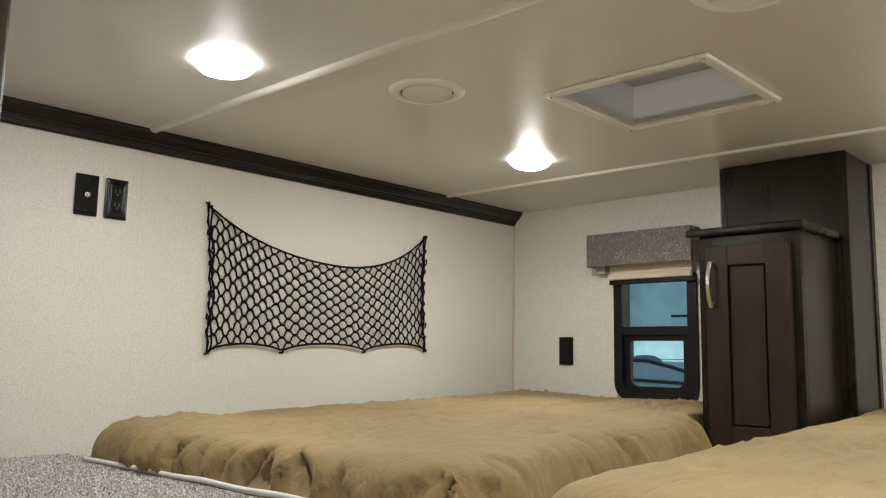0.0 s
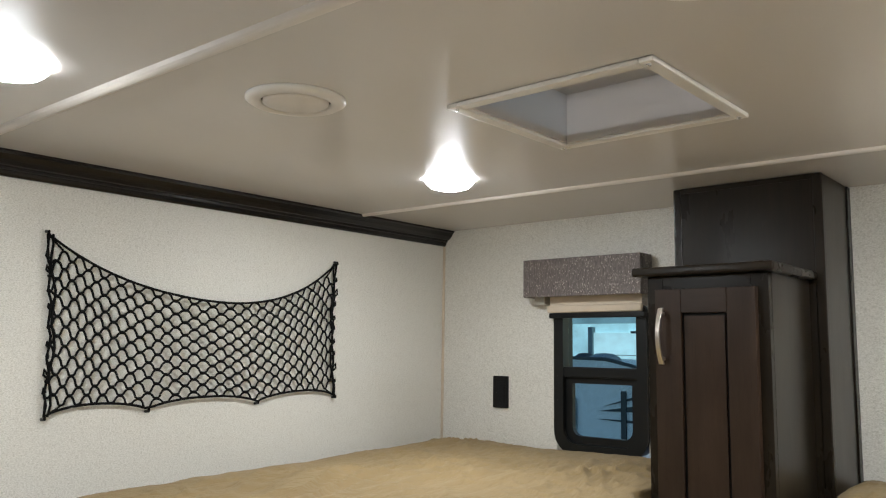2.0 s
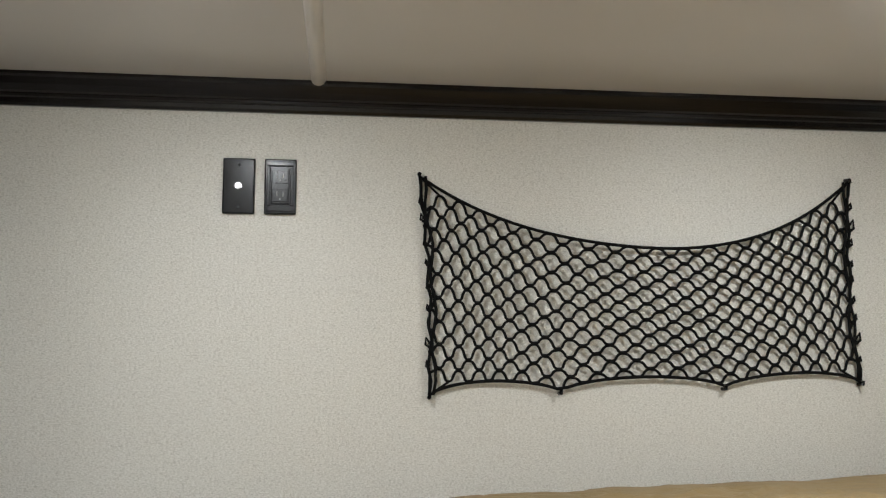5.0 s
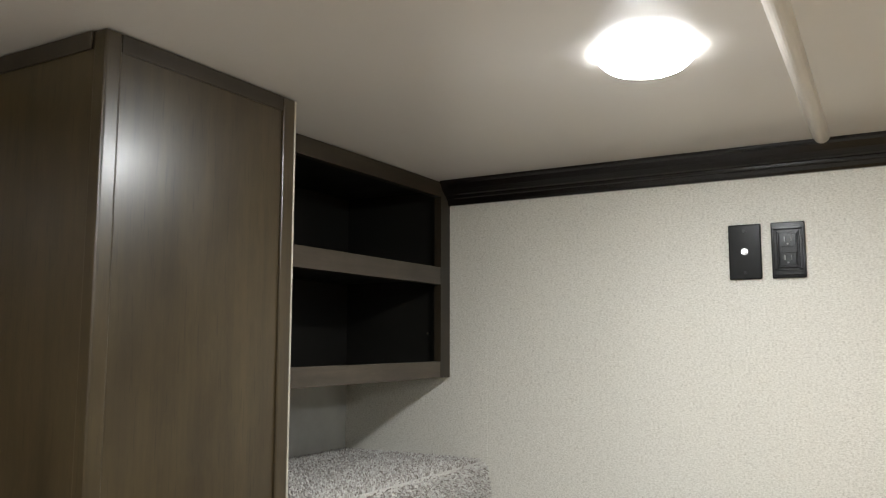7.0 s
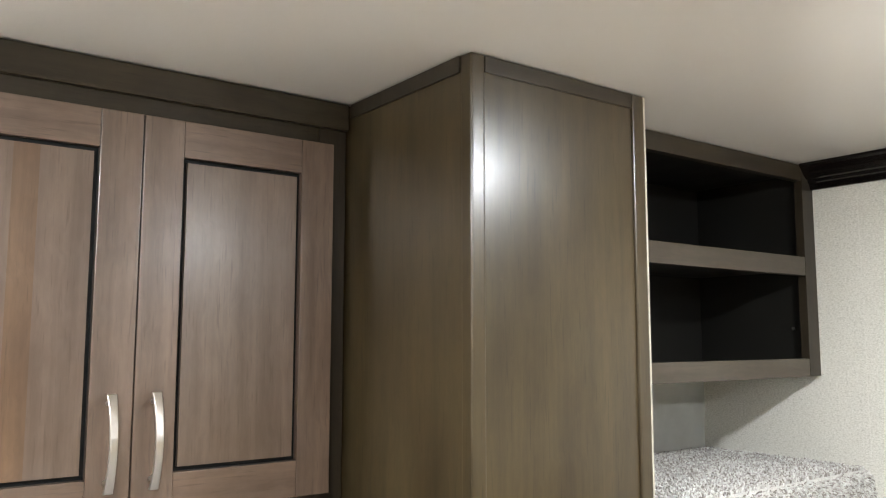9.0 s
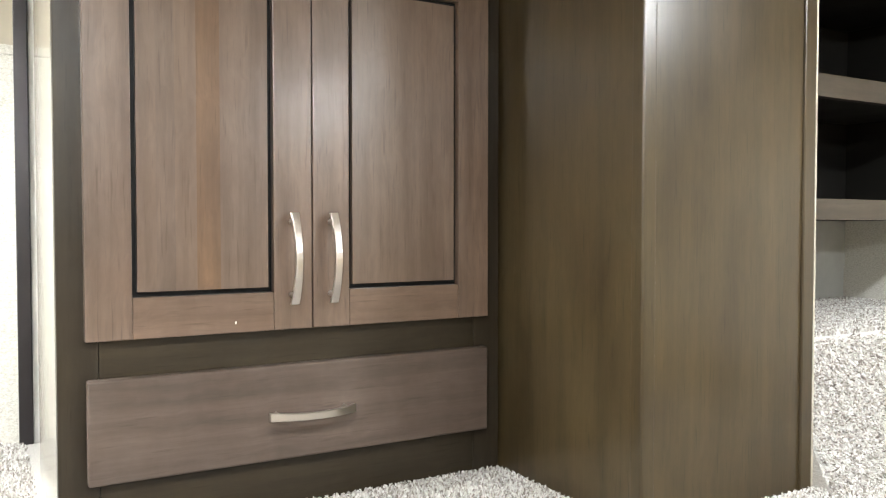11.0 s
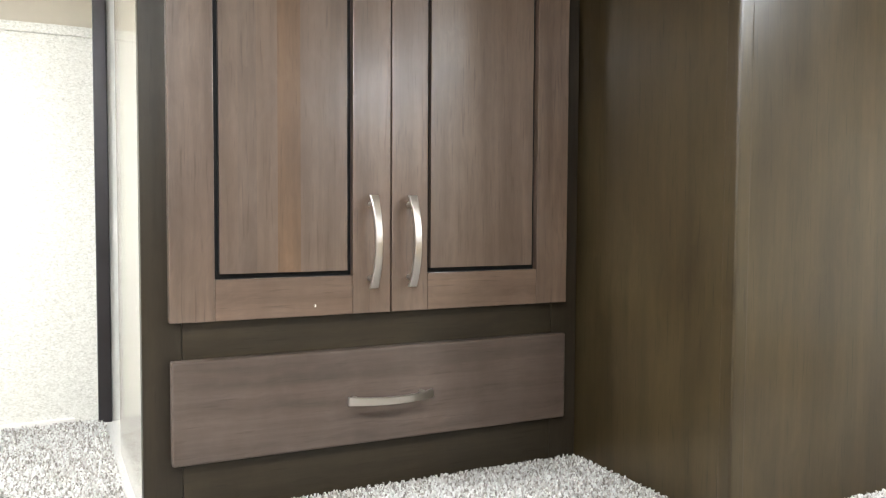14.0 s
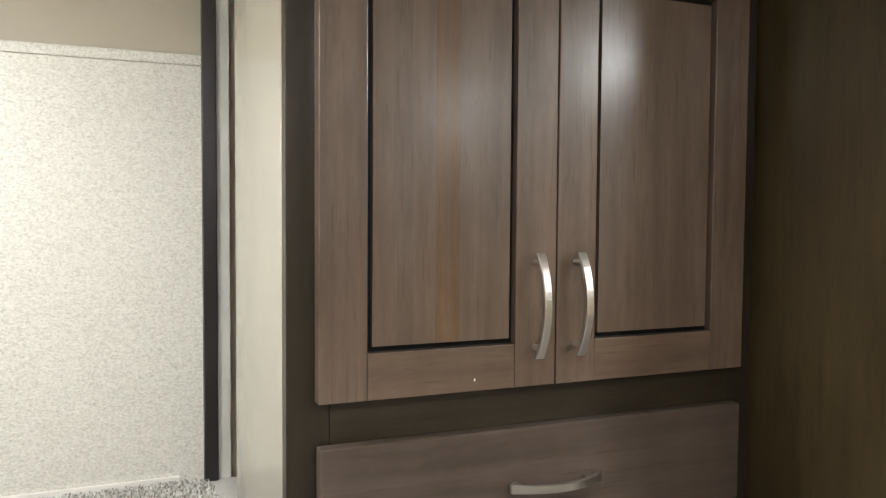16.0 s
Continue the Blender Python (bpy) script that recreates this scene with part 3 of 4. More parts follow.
def tall_box():
    """The boxed-in chase that juts out beside the wardrobe."""
    x, y0, y1 = -0.535, -1.106, -0.748
    t = thing("tall_cabinet", "tall dark wood-grain boxed cabinet reaching the ceiling", "cabinet", (-0.75, -0.93, 0))
    part("front_panel", box((x - 0.018, y0 + 0.002, 0), (x - 0.004, y1 - 0.004, H - 0.002)), M_PANEL, t)
    part("side_panel", box((XB, y0 - 0.006, 0), (x - 0.019, y0 + 0.018, H - 0.002)), M_PANEL, t)
    part("back_side", box((XB, y1 - 0.018, 0), (x - 0.019, y1 - 0.004, H - 0.002)), M_BACKWALL, t)
    part("corner_trim", box((x - 0.024, y0 - 0.0075, 0), (x, y0 + 0.018, H - 0.002), 0.004, 3), M_PANEL, t)
    part("end_trim", box((x - 0.018, y1 - 0.032, 0), (x, y1 - 0.004, H - 0.002), 0.003), M_PANEL, t)
    part("edge_band", box((x - 0.018, y1 - 0.0038, 0.0), (x - 0.001, y1, H - 0.002)), M_EDGE, t, "pale unfinished board edge")
    part("top_trim", box((x - 0.0035, y0 + 0.0185, H - 0.026), (x - 0.0008, y1 - 0.0325, H - 0.002), 0.001), M_FRAME_H, t)
    part("side_top_trim", box((-0.862, y0 - 0.010, H - 0.026), (x - 0.0245, y0 - 0.0065, H - 0.002), 0.001), M_FRAME, t)
    return t


tall_box()


def open_shelf():
    x, y0, y1, z0 = -0.668, -0.745, -0.001, 0.424
    t = thing("wall_shelf", "dark open two-tier shelf hung under the ceiling", "shelf", (-0.82, -0.37, z0))
    part("back", box((XB + 0.004, y0, z0), (XB + 0.010, y1, H - 0.002)), M_INSIDE, t)
    for a, c in ((y0, y0 + 0.012), (y1 - 0.012, y1)):
        part("side", box((XB + 0.0105, a, z0), (x - 0.0195, c, H - 0.002)), M_INSIDE, t)
    for a, c in ((z0 + 0.006, z0 + 0.018), (0.662, 0.674), (H - 0.016, H - 0.003)):
        part("shelf_board", box((XB + 0.0105, y0 + 0.0125, a), (x - 0.0195, y1 - 0.0125, c)), M_INSIDE, t)
    for a, c in ((y0, y0 + 0.045), (y1 - 0.045, y1)):
        part("stile", box((x - 0.019, a, z0), (x, c, H - 0.002), 0.001), M_FRAME, t)
    for a, c, m in ((z0, 0.463, M_RAIL), (0.649, 0.691, M_RAIL), (0.866, H - 0.002, M_FRAME_H)):
        part("rail", box((x - 0.019, y0 + 0.0452, a), (x - 0.0004, y1 - 0.0452, c), 0.001), m, t)
    part("shelf_pin", tube(bmesh.new(), [(x - 0.05, y1 - 0.012, 0.53), (x - 0.05, y1 - 0.022, 0.53)], 0.004, 10), M_STEEL, t)
    return t


open_shelf()
plat = [(XB, 0), (-0.505, 0), (-0.535, 0.06), (-0.560, 0.16), (-0.568, 0.215), (-0.578, 0.228), (-0.60, 0.231), (XB, 0.231)]
single("platform", prism([(x, z) for x, z in plat], "y", -0.747, -0.001), M_CARPET, "carpet-covered raised ledge under the shelf", "ledge")


def column():
    x, y0, y1 = 1.652, -1.455, -1.070
    t = thing("column_cabinet", "dark wooden boxed column reaching the ceiling", "column", (1.76, -1.24, 0))
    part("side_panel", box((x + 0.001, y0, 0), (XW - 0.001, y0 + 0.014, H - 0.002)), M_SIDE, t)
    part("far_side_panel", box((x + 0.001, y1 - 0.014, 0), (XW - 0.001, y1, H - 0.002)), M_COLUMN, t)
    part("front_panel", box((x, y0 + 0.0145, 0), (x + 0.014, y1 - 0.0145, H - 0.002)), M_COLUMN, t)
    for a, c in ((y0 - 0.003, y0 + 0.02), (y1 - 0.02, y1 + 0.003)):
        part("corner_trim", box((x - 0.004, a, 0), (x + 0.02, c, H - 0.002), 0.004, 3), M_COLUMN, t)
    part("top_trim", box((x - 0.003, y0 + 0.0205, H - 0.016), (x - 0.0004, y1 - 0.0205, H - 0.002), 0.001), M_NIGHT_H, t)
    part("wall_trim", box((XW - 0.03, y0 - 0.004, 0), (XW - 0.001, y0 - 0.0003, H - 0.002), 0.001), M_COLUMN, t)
    return t


column()


def night_cabinet():
    xf, y0, y1, zt = 1.357, -1.421, -1.131, 0.632
    t = thing("bedside_cabinet", "narrow dark bedside cabinet with one panelled door", "cabinet", (1.5, -1.25, 0))
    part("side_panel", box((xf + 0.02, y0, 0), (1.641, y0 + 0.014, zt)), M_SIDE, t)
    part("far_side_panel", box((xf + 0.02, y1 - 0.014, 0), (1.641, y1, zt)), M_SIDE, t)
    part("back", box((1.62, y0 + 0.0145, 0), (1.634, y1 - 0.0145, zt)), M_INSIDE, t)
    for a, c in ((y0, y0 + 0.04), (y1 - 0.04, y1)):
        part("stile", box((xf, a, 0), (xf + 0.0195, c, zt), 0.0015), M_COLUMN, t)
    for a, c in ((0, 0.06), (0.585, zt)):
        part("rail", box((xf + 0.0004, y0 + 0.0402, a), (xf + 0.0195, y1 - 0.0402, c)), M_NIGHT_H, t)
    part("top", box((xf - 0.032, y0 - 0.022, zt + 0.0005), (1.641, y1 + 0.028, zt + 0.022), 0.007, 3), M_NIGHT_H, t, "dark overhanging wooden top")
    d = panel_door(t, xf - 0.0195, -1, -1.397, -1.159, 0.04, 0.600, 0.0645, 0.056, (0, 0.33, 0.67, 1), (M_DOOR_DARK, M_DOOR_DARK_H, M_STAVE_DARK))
    bar_handle(d, xf - 0.0195, -1.181, 0.490, 0.132, False, -1)
    return t


night_cabinet()


# ---- window ----
def window(number, dy):
    W_Y0, W_Y1 = holes[1][0] + dy, holes[1][1] + dy
    t = thing("window_%d" % number, "black framed two-pane window with rounded lower corners", "window", (XW, -0.675 + dy, 0.35), kind="structure")
    o = rounded(W_Y0 + 0.001, W_Y1 - 0.001, W_Z0 + 0.001, W_Z1 - 0.001, 0.07, 0.02)
    flo = rounded(W_Y0 - 0.004, W_Y1 + 0.004, W_Z0 - 0.004, W_Z1 + 0.004, 0.074, 0.024)
    i1 = rounded(W_Y0 + 0.032, W_Y1 - 0.032, W_Z0 + 0.030, W_Z1 - 0.02, 0.05, 0.012)
    part("frame", ring(flo, i1, XW - 0.014, XW - 0.0005), M_BLACK_SATIN, t)
    i2 = rounded(W_Y0 + 0.030, W_Y1 - 0.030, W_Z0 + 0.030, W_Z1 - 0.022, 0.048, 0.010)
    part("reveal", ring(o, i2, XW - 0.0004, XW + 0.052), M_BLACK_SATIN, t)
    part("meeting_rail", box((XW - 0.010, W_Y0 + 0.029, 0.366), (XW + 0.03, W_Y1 - 0.029, 0.400), 0.003), M_BLACK_SATIN, t)
    part("head_rail", box((XW - 0.034, W_Y0 - 0.006, 0.562), (XW - 0.0142, W_Y1 + 0.010, 0.579), 0.003), M_BLACK_SATIN, t)
    so = rounded(W_Y0 + 0.031, W_Y1 - 0.031, W_Z0 + 0.031, 0.3655, 0.045, 0.006)
    si = rounded(W_Y0 + 0.058, W_Y1 - 0.058, W_Z0 + 0.056, 0.346, 0.03, 0.004)
    part("sash", ring(so, si, XW + 0.004, XW + 0.022), M_BLACK_SATIN, t)
    for a, c in ((0.150, 0.366), (0.400, W_Z1 - 0.022)):
        p = part("pane", box((XW + 0.024, W_Y0 + 0.031, a), (XW + 0.028, W_Y1 - 0.031, c)), M_GLASS, t, "teal tinted glass pane")
        p.visible_shadow = False
    for z in (0.20, 0.29, 0.37, 0.46):
        part("screw", lathe([(0, 0.0), (0.003, 0.0), (0, -0.002)], (XW - 0.0145, W_Y1 - 0.012, z), 10), M_STEEL, t)
    return t


window(1, 0)
window(2, PAIR)


def valance(dy):
    x, y0, y1, z0, z1 = 1.825, -0.873 + dy, -0.431 + dy, 0.632, 0.760
    t = thing("window_valance", "box valance in glittery grey-brown fabric above the window", "valance", (1.86, -0.64 + dy, z0), "window valances")
    part("face_board", box((x, y0, z0), (x + 0.014, y1, z1), 0.003), M_FABRIC, t)
    for a, c in ((y0, y0 + 0.012), (y1 - 0.012, y1)):
        part("return", box((x + 0.0145, a, z0), (XW - 0.001, c, z1), 0.002), M_FABRIC, t)
    part("top_board", box((x + 0.0145, y0 + 0.0125, z1 - 0.014), (XW - 0.001, y1 - 0.0125, z1 - 0.002)), M_FABRIC, t)
    return t


valance(0)
valance(PAIR - 0.05)


def shade(dy):
    t = thing("roller_shade", "cream roller shade rolled up behind the valance", "window shade", (1.87, -0.68 + dy, 0.6), "roller shades")
    part("cloth", box((1.876, -0.850 + dy, 0.600), (1.8785, -0.508 + dy, 0.70)), M_CREAM, t)
    part("roll", tube(bmesh.new(), [(1.874, -0.845 + dy, 0.71), (1.874, -0.512 + dy, 0.71)], 0.018, 16), M_CREAM, t)
    part("bottom_bar", box((1.866, -0.852 + dy, 0.580), (1.884, -0.500 + dy, 0.605), 0.007, 3), M_CREAM, t)
    # darker block standing in for the shadowed wall under the valance's end
    part("wall_shadow_block", box((1.866, -0.490 + dy, 0.608), (XW - 0.001, -0.450 + dy, 0.66), 0.002), M_EDGE, t)
    return t


shade(0)
shade(PAIR)


# ---- wall plates ----
def plate(name, label, y_face, x0, z0):
    """A 64 x 114 mm plate on the net wall, lower left corner at x0, z0."""
    t = thing(name, label, "wall plate", (x0 + 0.032, 0, z0 + 0.057))
    part("cover", box((x0, -0.007, z0), (x0 + 0.064, -0.0013, z0 + 0.114), 0.003, 2), M_BLACK, t)
    return t


def jack_plate():
    t = plate("cable_jack", "black wall plate with a coaxial cable jack", 0, 0.0, 0.638)
    bm = tube(bmesh.new(), [(0.032, -0.007, 0.695), (0.032, -0.011, 0.695)], 0.0075, 6)
    tube(bm, [(0.032, -0.010, 0.695), (0.032, -0.019, 0.695)], 0.0047, 12)
    part("jack", bm, M_STEEL, t, "bright metal threaded jack")
    for z in (0.652, 0.738):
        part("screw", tube(bmesh.new(), [(0.032, -0.006, z), (0.032, -0.0078, z)], 0.003, 10), M_BLACK_SATIN, t)


def outlet():
    x0, z0 = 0.083, 0.638
    t = plate("power_outlet", "glossy black double power outlet on the wall", 0, x0, z0)
    cx = x0 + 0.032
    for lo, hi in (((x0 + 0.005, z0 + 0.005), (x0 + 0.059, z0 + 0.016)), ((x0 + 0.005, z0 + 0.098), (x0 + 0.059, z0 + 0.109)),
                   ((x0 + 0.005, z0 + 0.0162), (x0 + 0.012, z0 + 0.0978)), ((x0 + 0.052, z0 + 0.0162), (x0 + 0.059, z0 + 0.0978))):
        part("rim", box((lo[0], -0.0115, lo[1]), (hi[0], -0.0068, hi[1]), 0.002, 2), M_BLACK, t, "glossy raised rim")
    part("insert", box((cx - 0.018, -0.0105, z0 + 0.020), (cx + 0.018, -0.0062, z0 + 0.094), 0.002), M_BLACK, t)
    for dz in (0.038, 0.076):
        s = part("socket", box((cx - 0.0155, -0.0118, z0 + dz - 0.013), (cx + 0.0155, -0.0106, z0 + dz + 0.013), 0.0008, 1), M_BLACK, t)
        # slots and earth holes coloured light grey to imitate reflections in the sockets
        for dx in (-0.006, 0.006):
            part("slot", box((cx + dx - 0.001, -0.0123, z0 + dz - 0.002), (cx + dx + 0.001, -0.0119, z0 + dz + 0.008)), M_SLOT, s)
        part("earth_hole", tube(bmesh.new(), [(cx, -0.0117, z0 + dz - 0.007), (cx, -0.0123, z0 + dz - 0.007)], 0.0022, 8), M_SLOT, s)


jack_plate()
outlet()
t = thing("blank_plate", "plain black outlet cover on the window wall", "wall plate", (XW, -0.285, 0.306))
part("cover", box((XW - 0.008, -0.316, 0.248), (XW - 0.0005, -0.249, 0.361), 0.003), M_BLACK, t)
part("insert", box((XW - 0.010, -0.300, 0.268), (XW - 0.0082, -0.265, 0.341), 0.0008, 1), M_BLACK, t)


# ---- cargo net ----
def net_point(u, v):
    """A point of the net: u across, v from the lower to the upper edge."""
    xl, xr = 0.398 + 0.022 * (1 - v) + 0.010 * math.sin(math.pi * v), 1.342 + 0.008 * (1 - v) - 0.010 * math.sin(math.pi * v)
    x = xl + (xr - xl) * (u - 0.2 * math.sin(2 * math.pi * u) / (2 * math.pi))
    low = 0.275 + 0.022 * u
    for a, b in ((0, 0.32), (0.32, 0.645), (0.645, 1)):
        if a <= u <= b:
            low += 0.024 * (4 * (u - a) * (b - u) / (b - a) ** 2) ** 0.7
    s = abs(2 * u - 1.10) / (1.10 if u < 0.55 else 0.90)
    top = 0.578 + (0.144 if u < 0.55 else 0.152) * s ** 1.9
    z = low + (top - low) * v
    y = -0.010 - 0.010 * math.sin(math.pi * u) * (0.3 + 0.7 * v)
    return Vector((x, y, z))


def cargo_net():
    t = thing("cargo_net", "black elastic cargo net hooked flat against the wall", "cargo net", (0.87, 0, 0.5))
    rng = random.Random(4)
    nu, nv = 38, 16
    jit = {}

    def knot(i, j):
        if (i, j) not in jit:
            u, v = i / nu, j / nv
            pull = math.exp(-u / 0.035) + math.exp(-(1 - u) / 0.035)      # the corners of the mesh hang short of the hooks
            p = net_point(u, v - pull * (0.16 * v ** 3 - 0.10 * (1 - v) ** 3))
            if 0 < j < nv and 0 < i < nu:
                p += Vector((rng.gauss(0, 0.0013), rng.gauss(0, 0.001), rng.gauss(0, 0.0013)))
            jit[i, j] = p
        return jit[i, j]
    bm = bmesh.new()
    for j in range(nv):
        for i in range(nu + 1):
            if (i + j) % 2:
                continue
            for di in (-1, 1):
                if 0 <= i + di <= nu:
                    a, b = knot(i, j), knot(i + di, j + 1)
                    a, b = a + Vector((0, 0, 0.0014)), b - Vector((0, 0, 0.0014))
                    pts = []
                    for f in (0, 0.17, 0.34, 0.5, 0.66, 0.83, 1):
                        e = min(1, max(0, (f - 0.15) / 0.70))
                        e = e * e * (2.2 - 1.2 * e) if e < 0.5 else 1 - (1 - e) ** 2 * (2.2 - 1.2 * (1 - e))
                        pts.append(Vector((a.x + (b.x - a.x) * f, a.y + (b.y - a.y) * f, a.z + (b.z - a.z) * e)))
                    tube(bm, pts, 0.0030, 5)
            if 0 < j:
                p, e = knot(i, j), abs(2 * i / nu - 1)
                k = Vector((0.0075 - 0.0040 * e * e, 0, rng.uniform(-0.001, 0.001)))
                tube(bm, [p - k, p - 0.4 * k, p + 0.4 * k, p + k], 0.0043, 6)
    for u, v, ends in ((0, 1, (0, 2, 4)), (1, 1, (nu, nu - 2, nu - 4)), (0, 0, (0, 2)), (1, 0, (nu, nu - 2))):
        for i in ends:
            tube(bm, [net_point(u, v), knot(i, nv if v else 0)], 0.0025, 5)
    part("mesh", bm, M_CORD, t, "black knotted cords", True)
    for name, pts in (("top_cord", [net_point(k / 48, 1) for k in range(49)]), ("bottom_cord", [net_point(k / 48, 0) for k in range(49)]),
                      ("side_cord", [net_point(0, k / 16) + Vector((0.004 * math.sin(k * 2.1), 0, 0)) for k in range(17)]),
                      ("side_cord", [net_point(0, k / 16) + Vector((0.008 + 0.005 * math.sin(k * 1.3), -0.003, 0)) for k in range(17)]),
                      ("side_cord", [net_point(1, k / 16) + Vector((-0.008 + 0.005 * math.sin(k * 1.1), -0.003, 0)) for k in range(17)]),
                      ("side_cord", [net_point(1, k / 16) + Vector((0.004 * math.sin(k * 1.7), 0, 0)) for k in range(17)])):
        part(name, tube(bmesh.new(), pts, 0.0033, 6), M_CORD, t, "", True)
    for u in (0, 1):
        for k in range(9):
            v = 0.12 + 0.095 * k + rng.uniform(-0.02, 0.02)
            p = net_point(u, v)
            s = -1 if u == 0 else 1
            r = rng.uniform(0.006, 0.016) if k in (1, 7) else rng.uniform(0.004, 0.008)
            part("loop", tube(bmesh.new(), [p, p + Vector((s * r, -0.002, r * 1.4)), p + Vector((s * r * 1.1, -0.002, -0.2 * r)), p + Vector((0, 0, -r))], 0.003, 5), M_CORD, t)
    for u, v in ((0, 0), (0.32, 0), (0.645, 0), (1, 0), (0, 1), (1, 1)):
        p = net_point(u, v)
        d = 0.006 if v else -0.006
        part("wall_hook", tube(bmesh.new(), [(p.x, -0.0005, p.z + d), (p.x, -0.017, p.z + d * 0.7), (p.x, -0.018, p.z - d * 0.4)], 0.0042, 8), M_BLACK, t)
    return t


cargo_net()


# ---- mattresses ----
def mattress(label, x0, x1, y0, y1, h, seed, turn, flare=0.0, stop=None):
    t = thing("mattress", label, "mattress", ((x0 + x1) / 2, (y0 + y1) / 2, 0), "mattresses")
    R = 0.10
    ct, sn = math.cos(radians(turn)), math.sin(radians(turn))

    def placed(px, py):
        ax, ay = px - x1, (py - y1) * (1 + flare * (x1 - px) / (x1 - x0))
        qx, qy = min(x1 + ax * ct - ay * sn, XW - 0.002), min(y1 + ax * sn + ay * ct, -0.002)
        if stop and qx > stop[0] - 0.06:       # pressed against the cabinet beside it
            f = min(1, (qx - stop[0] + 0.06) / 0.05)
            qy = qy * (1 - f) + max(qy, stop[1]) * f
        return qx, qy

    def stations(a, b, step):
        near = [R * (k / 12) ** 2 for k in range(12)]
        n = int((b - a - 2 * R) / step)
        return [a + d for d in near] + [a + R + (b - a - 2 * R) * k / n for k in range(n + 1)] + [b - d for d in near[::-1]]
    xs, ys = stations(x0, x1, 0.0085), stations(y0, y1, 0.0085)
    off = Vector((seed * 7.1, seed * 3.3, 0))
    bm = bmesh.new()
    g = []
    rc = 0.10
    for x in xs:
        row = []
        for y in ys:
            dx, dy = min(x - x0, x1 - x), min(y - y0, y1 - y)
            px, py = x, y
            # round the plan's corners by pulling the outline in
            if dx < rc and dy < rc:
                q = math.hypot(rc - dx, rc - dy)
                m = max(rc - dx, rc - dy)
                f = m / q if q > 1e-9 else 1
                cx = x0 + rc if x - x0 < x1 - x else x1 - rc
                cy = y0 + rc if y - y0 < y1 - y else y1 - rc
                px, py = cx + (x - cx) * f, cy + (y - cy) * f
            d = min(dx, dy)
            q = 1 - min(d / R, 1)
            hh = h + 0.030 * (x - x0) / (x1 - x0)
            z = hh * (1 - q ** 2.6) ** (1 / 2.6) if q < 1 else 0.0
            edge = math.exp(-d / 0.055)
            p = Vector((x, y, 0)) + off
            along = x if dy < dx else y
            w = along + 0.05 * noise.noise(p * 7) + 0.35 * d
            bend = w + 0.9 * d * noise.noise(Vector((along * 6, seed, 4.0)))
            here = max(0.15, min(1, 0.55 + 1.3 * noise.noise(Vector((along * 5, seed * 3.0, 1.0)))))
            crease = abs(noise.noise(Vector((bend * 15, d * 6, seed * 2.0))))
            fine = abs(noise.noise(Vector((bend * 34, d * 14, seed * 5.0))))
            free = (x1 - x > 0.3) * min(1, (y1 - y) / 0.25)       # held smooth against the walls
            fold = free * here * ((1 - (1 - min(1, 3.6 * crease)) ** 2) - 0.75 + 0.35 * ((1 - (1 - min(1, 3.6 * fine)) ** 2) - 0.7))
            pucker = free * math.exp(-d / 0.010) * (0.5 - 2.2 * abs(noise.noise(Vector((w * 24, d * 40, seed * 8.0)))))
            quilt = noise.noise(p * 4.5) * 0.007 + noise.noise(p * 11) * 0.003 + noise.noise(Vector((p.x * 13, p.y * 30, 2))) * 0.0022
            ridge = (1 - abs(noise.noise(Vector((p.x * 4 + 1.5 * noise.noise(p * 3), p.y * 13 + 1.2 * noise.noise(p * 4), 0))))) ** 6 * 0.022 * max(0, noise.noise(p * 2.3 + Vector((3, 1, 0))) + 0.2) * min(1, d / 0.16)
            for k, turned in ((0, -0.25), (1, 0.35)):
                u, v = p.x * math.cos(turned) + p.y * math.sin(turned), p.y * math.cos(turned) - p.x * math.sin(turned)
                line = (1 - abs(noise.noise(Vector((u * 7 + k * 9, v * 17 + 1.2 * noise.noise(p * 6), k * 5.0))))) ** 9
                ridge += 0.009 * line * max(0, min(1, 2.2 * noise.noise(p * 3.1 + Vector((k * 4.0, 2, 0))) + 0.35)) * min(1, d / 0.16) ** 2
            z += (quilt + 1.2 * ridge) * min(1, z / h * 1.2) + 0.010 * edge * fold * min(1, z / 0.05)
            out = (0.070 * fold * edge + 0.013 * pucker) * min(1, z / 0.03)
            if dy < dx:
                py += out * (-1 if y - y0 < y1 - y else 1)
            else:
                px += out * (-1 if x - x0 < x1 - x else 1)
            row.append(bm.verts.new((*placed(px, py), max(z, 0.002))))
        g.append(row)
    for i in range(len(xs) - 1):
        for j in range(len(ys) - 1):
            bm.faces.new((g[i][j], g[i + 1][j], g[i + 1][j + 1], g[i][j + 1]))
    part("cover", bm, M_BED, t, "wrinkled tan quilted cover", True)
    k = 0.07
    outline = []
    for cx, cy, s in ((x1 - k, y1 - k, 0), (x0 + k, y1 - k, 90), (x0 + k, y0 + k, 180), (x1 - k, y0 + k, 270)):
        for a in range(0, 91, 15):
            outline.append((cx + (k + 0.004) * math.cos(radians(s + a)), cy + (k + 0.004) * math.sin(radians(s + a))))
    pts = []
    for (ax, ay), (bx, by) in zip(outline, outline[1:] + outline[:1]):
        n = max(1, int(math.hypot(bx - ax, by - ay) / 0.03))
        for s in range(n):
            x, y = ax + (bx - ax) * s / n, ay + (by - ay) * s / n
            pts.append((*placed(x, y), 0.012 + 0.003 * noise.noise(Vector((x * 9, y * 9, seed)))))
    part("piping", tube(bmesh.new(), pts, 0.006, 6, True), M_PIPING, t, "white piped hem", True)
    return t


mattress("tan quilted mattress pushed against the net wall", -0.004, 1.898, -1.09, -0.006, 0.102, 1, 3.8, 0.125, (1.335, -1.104))
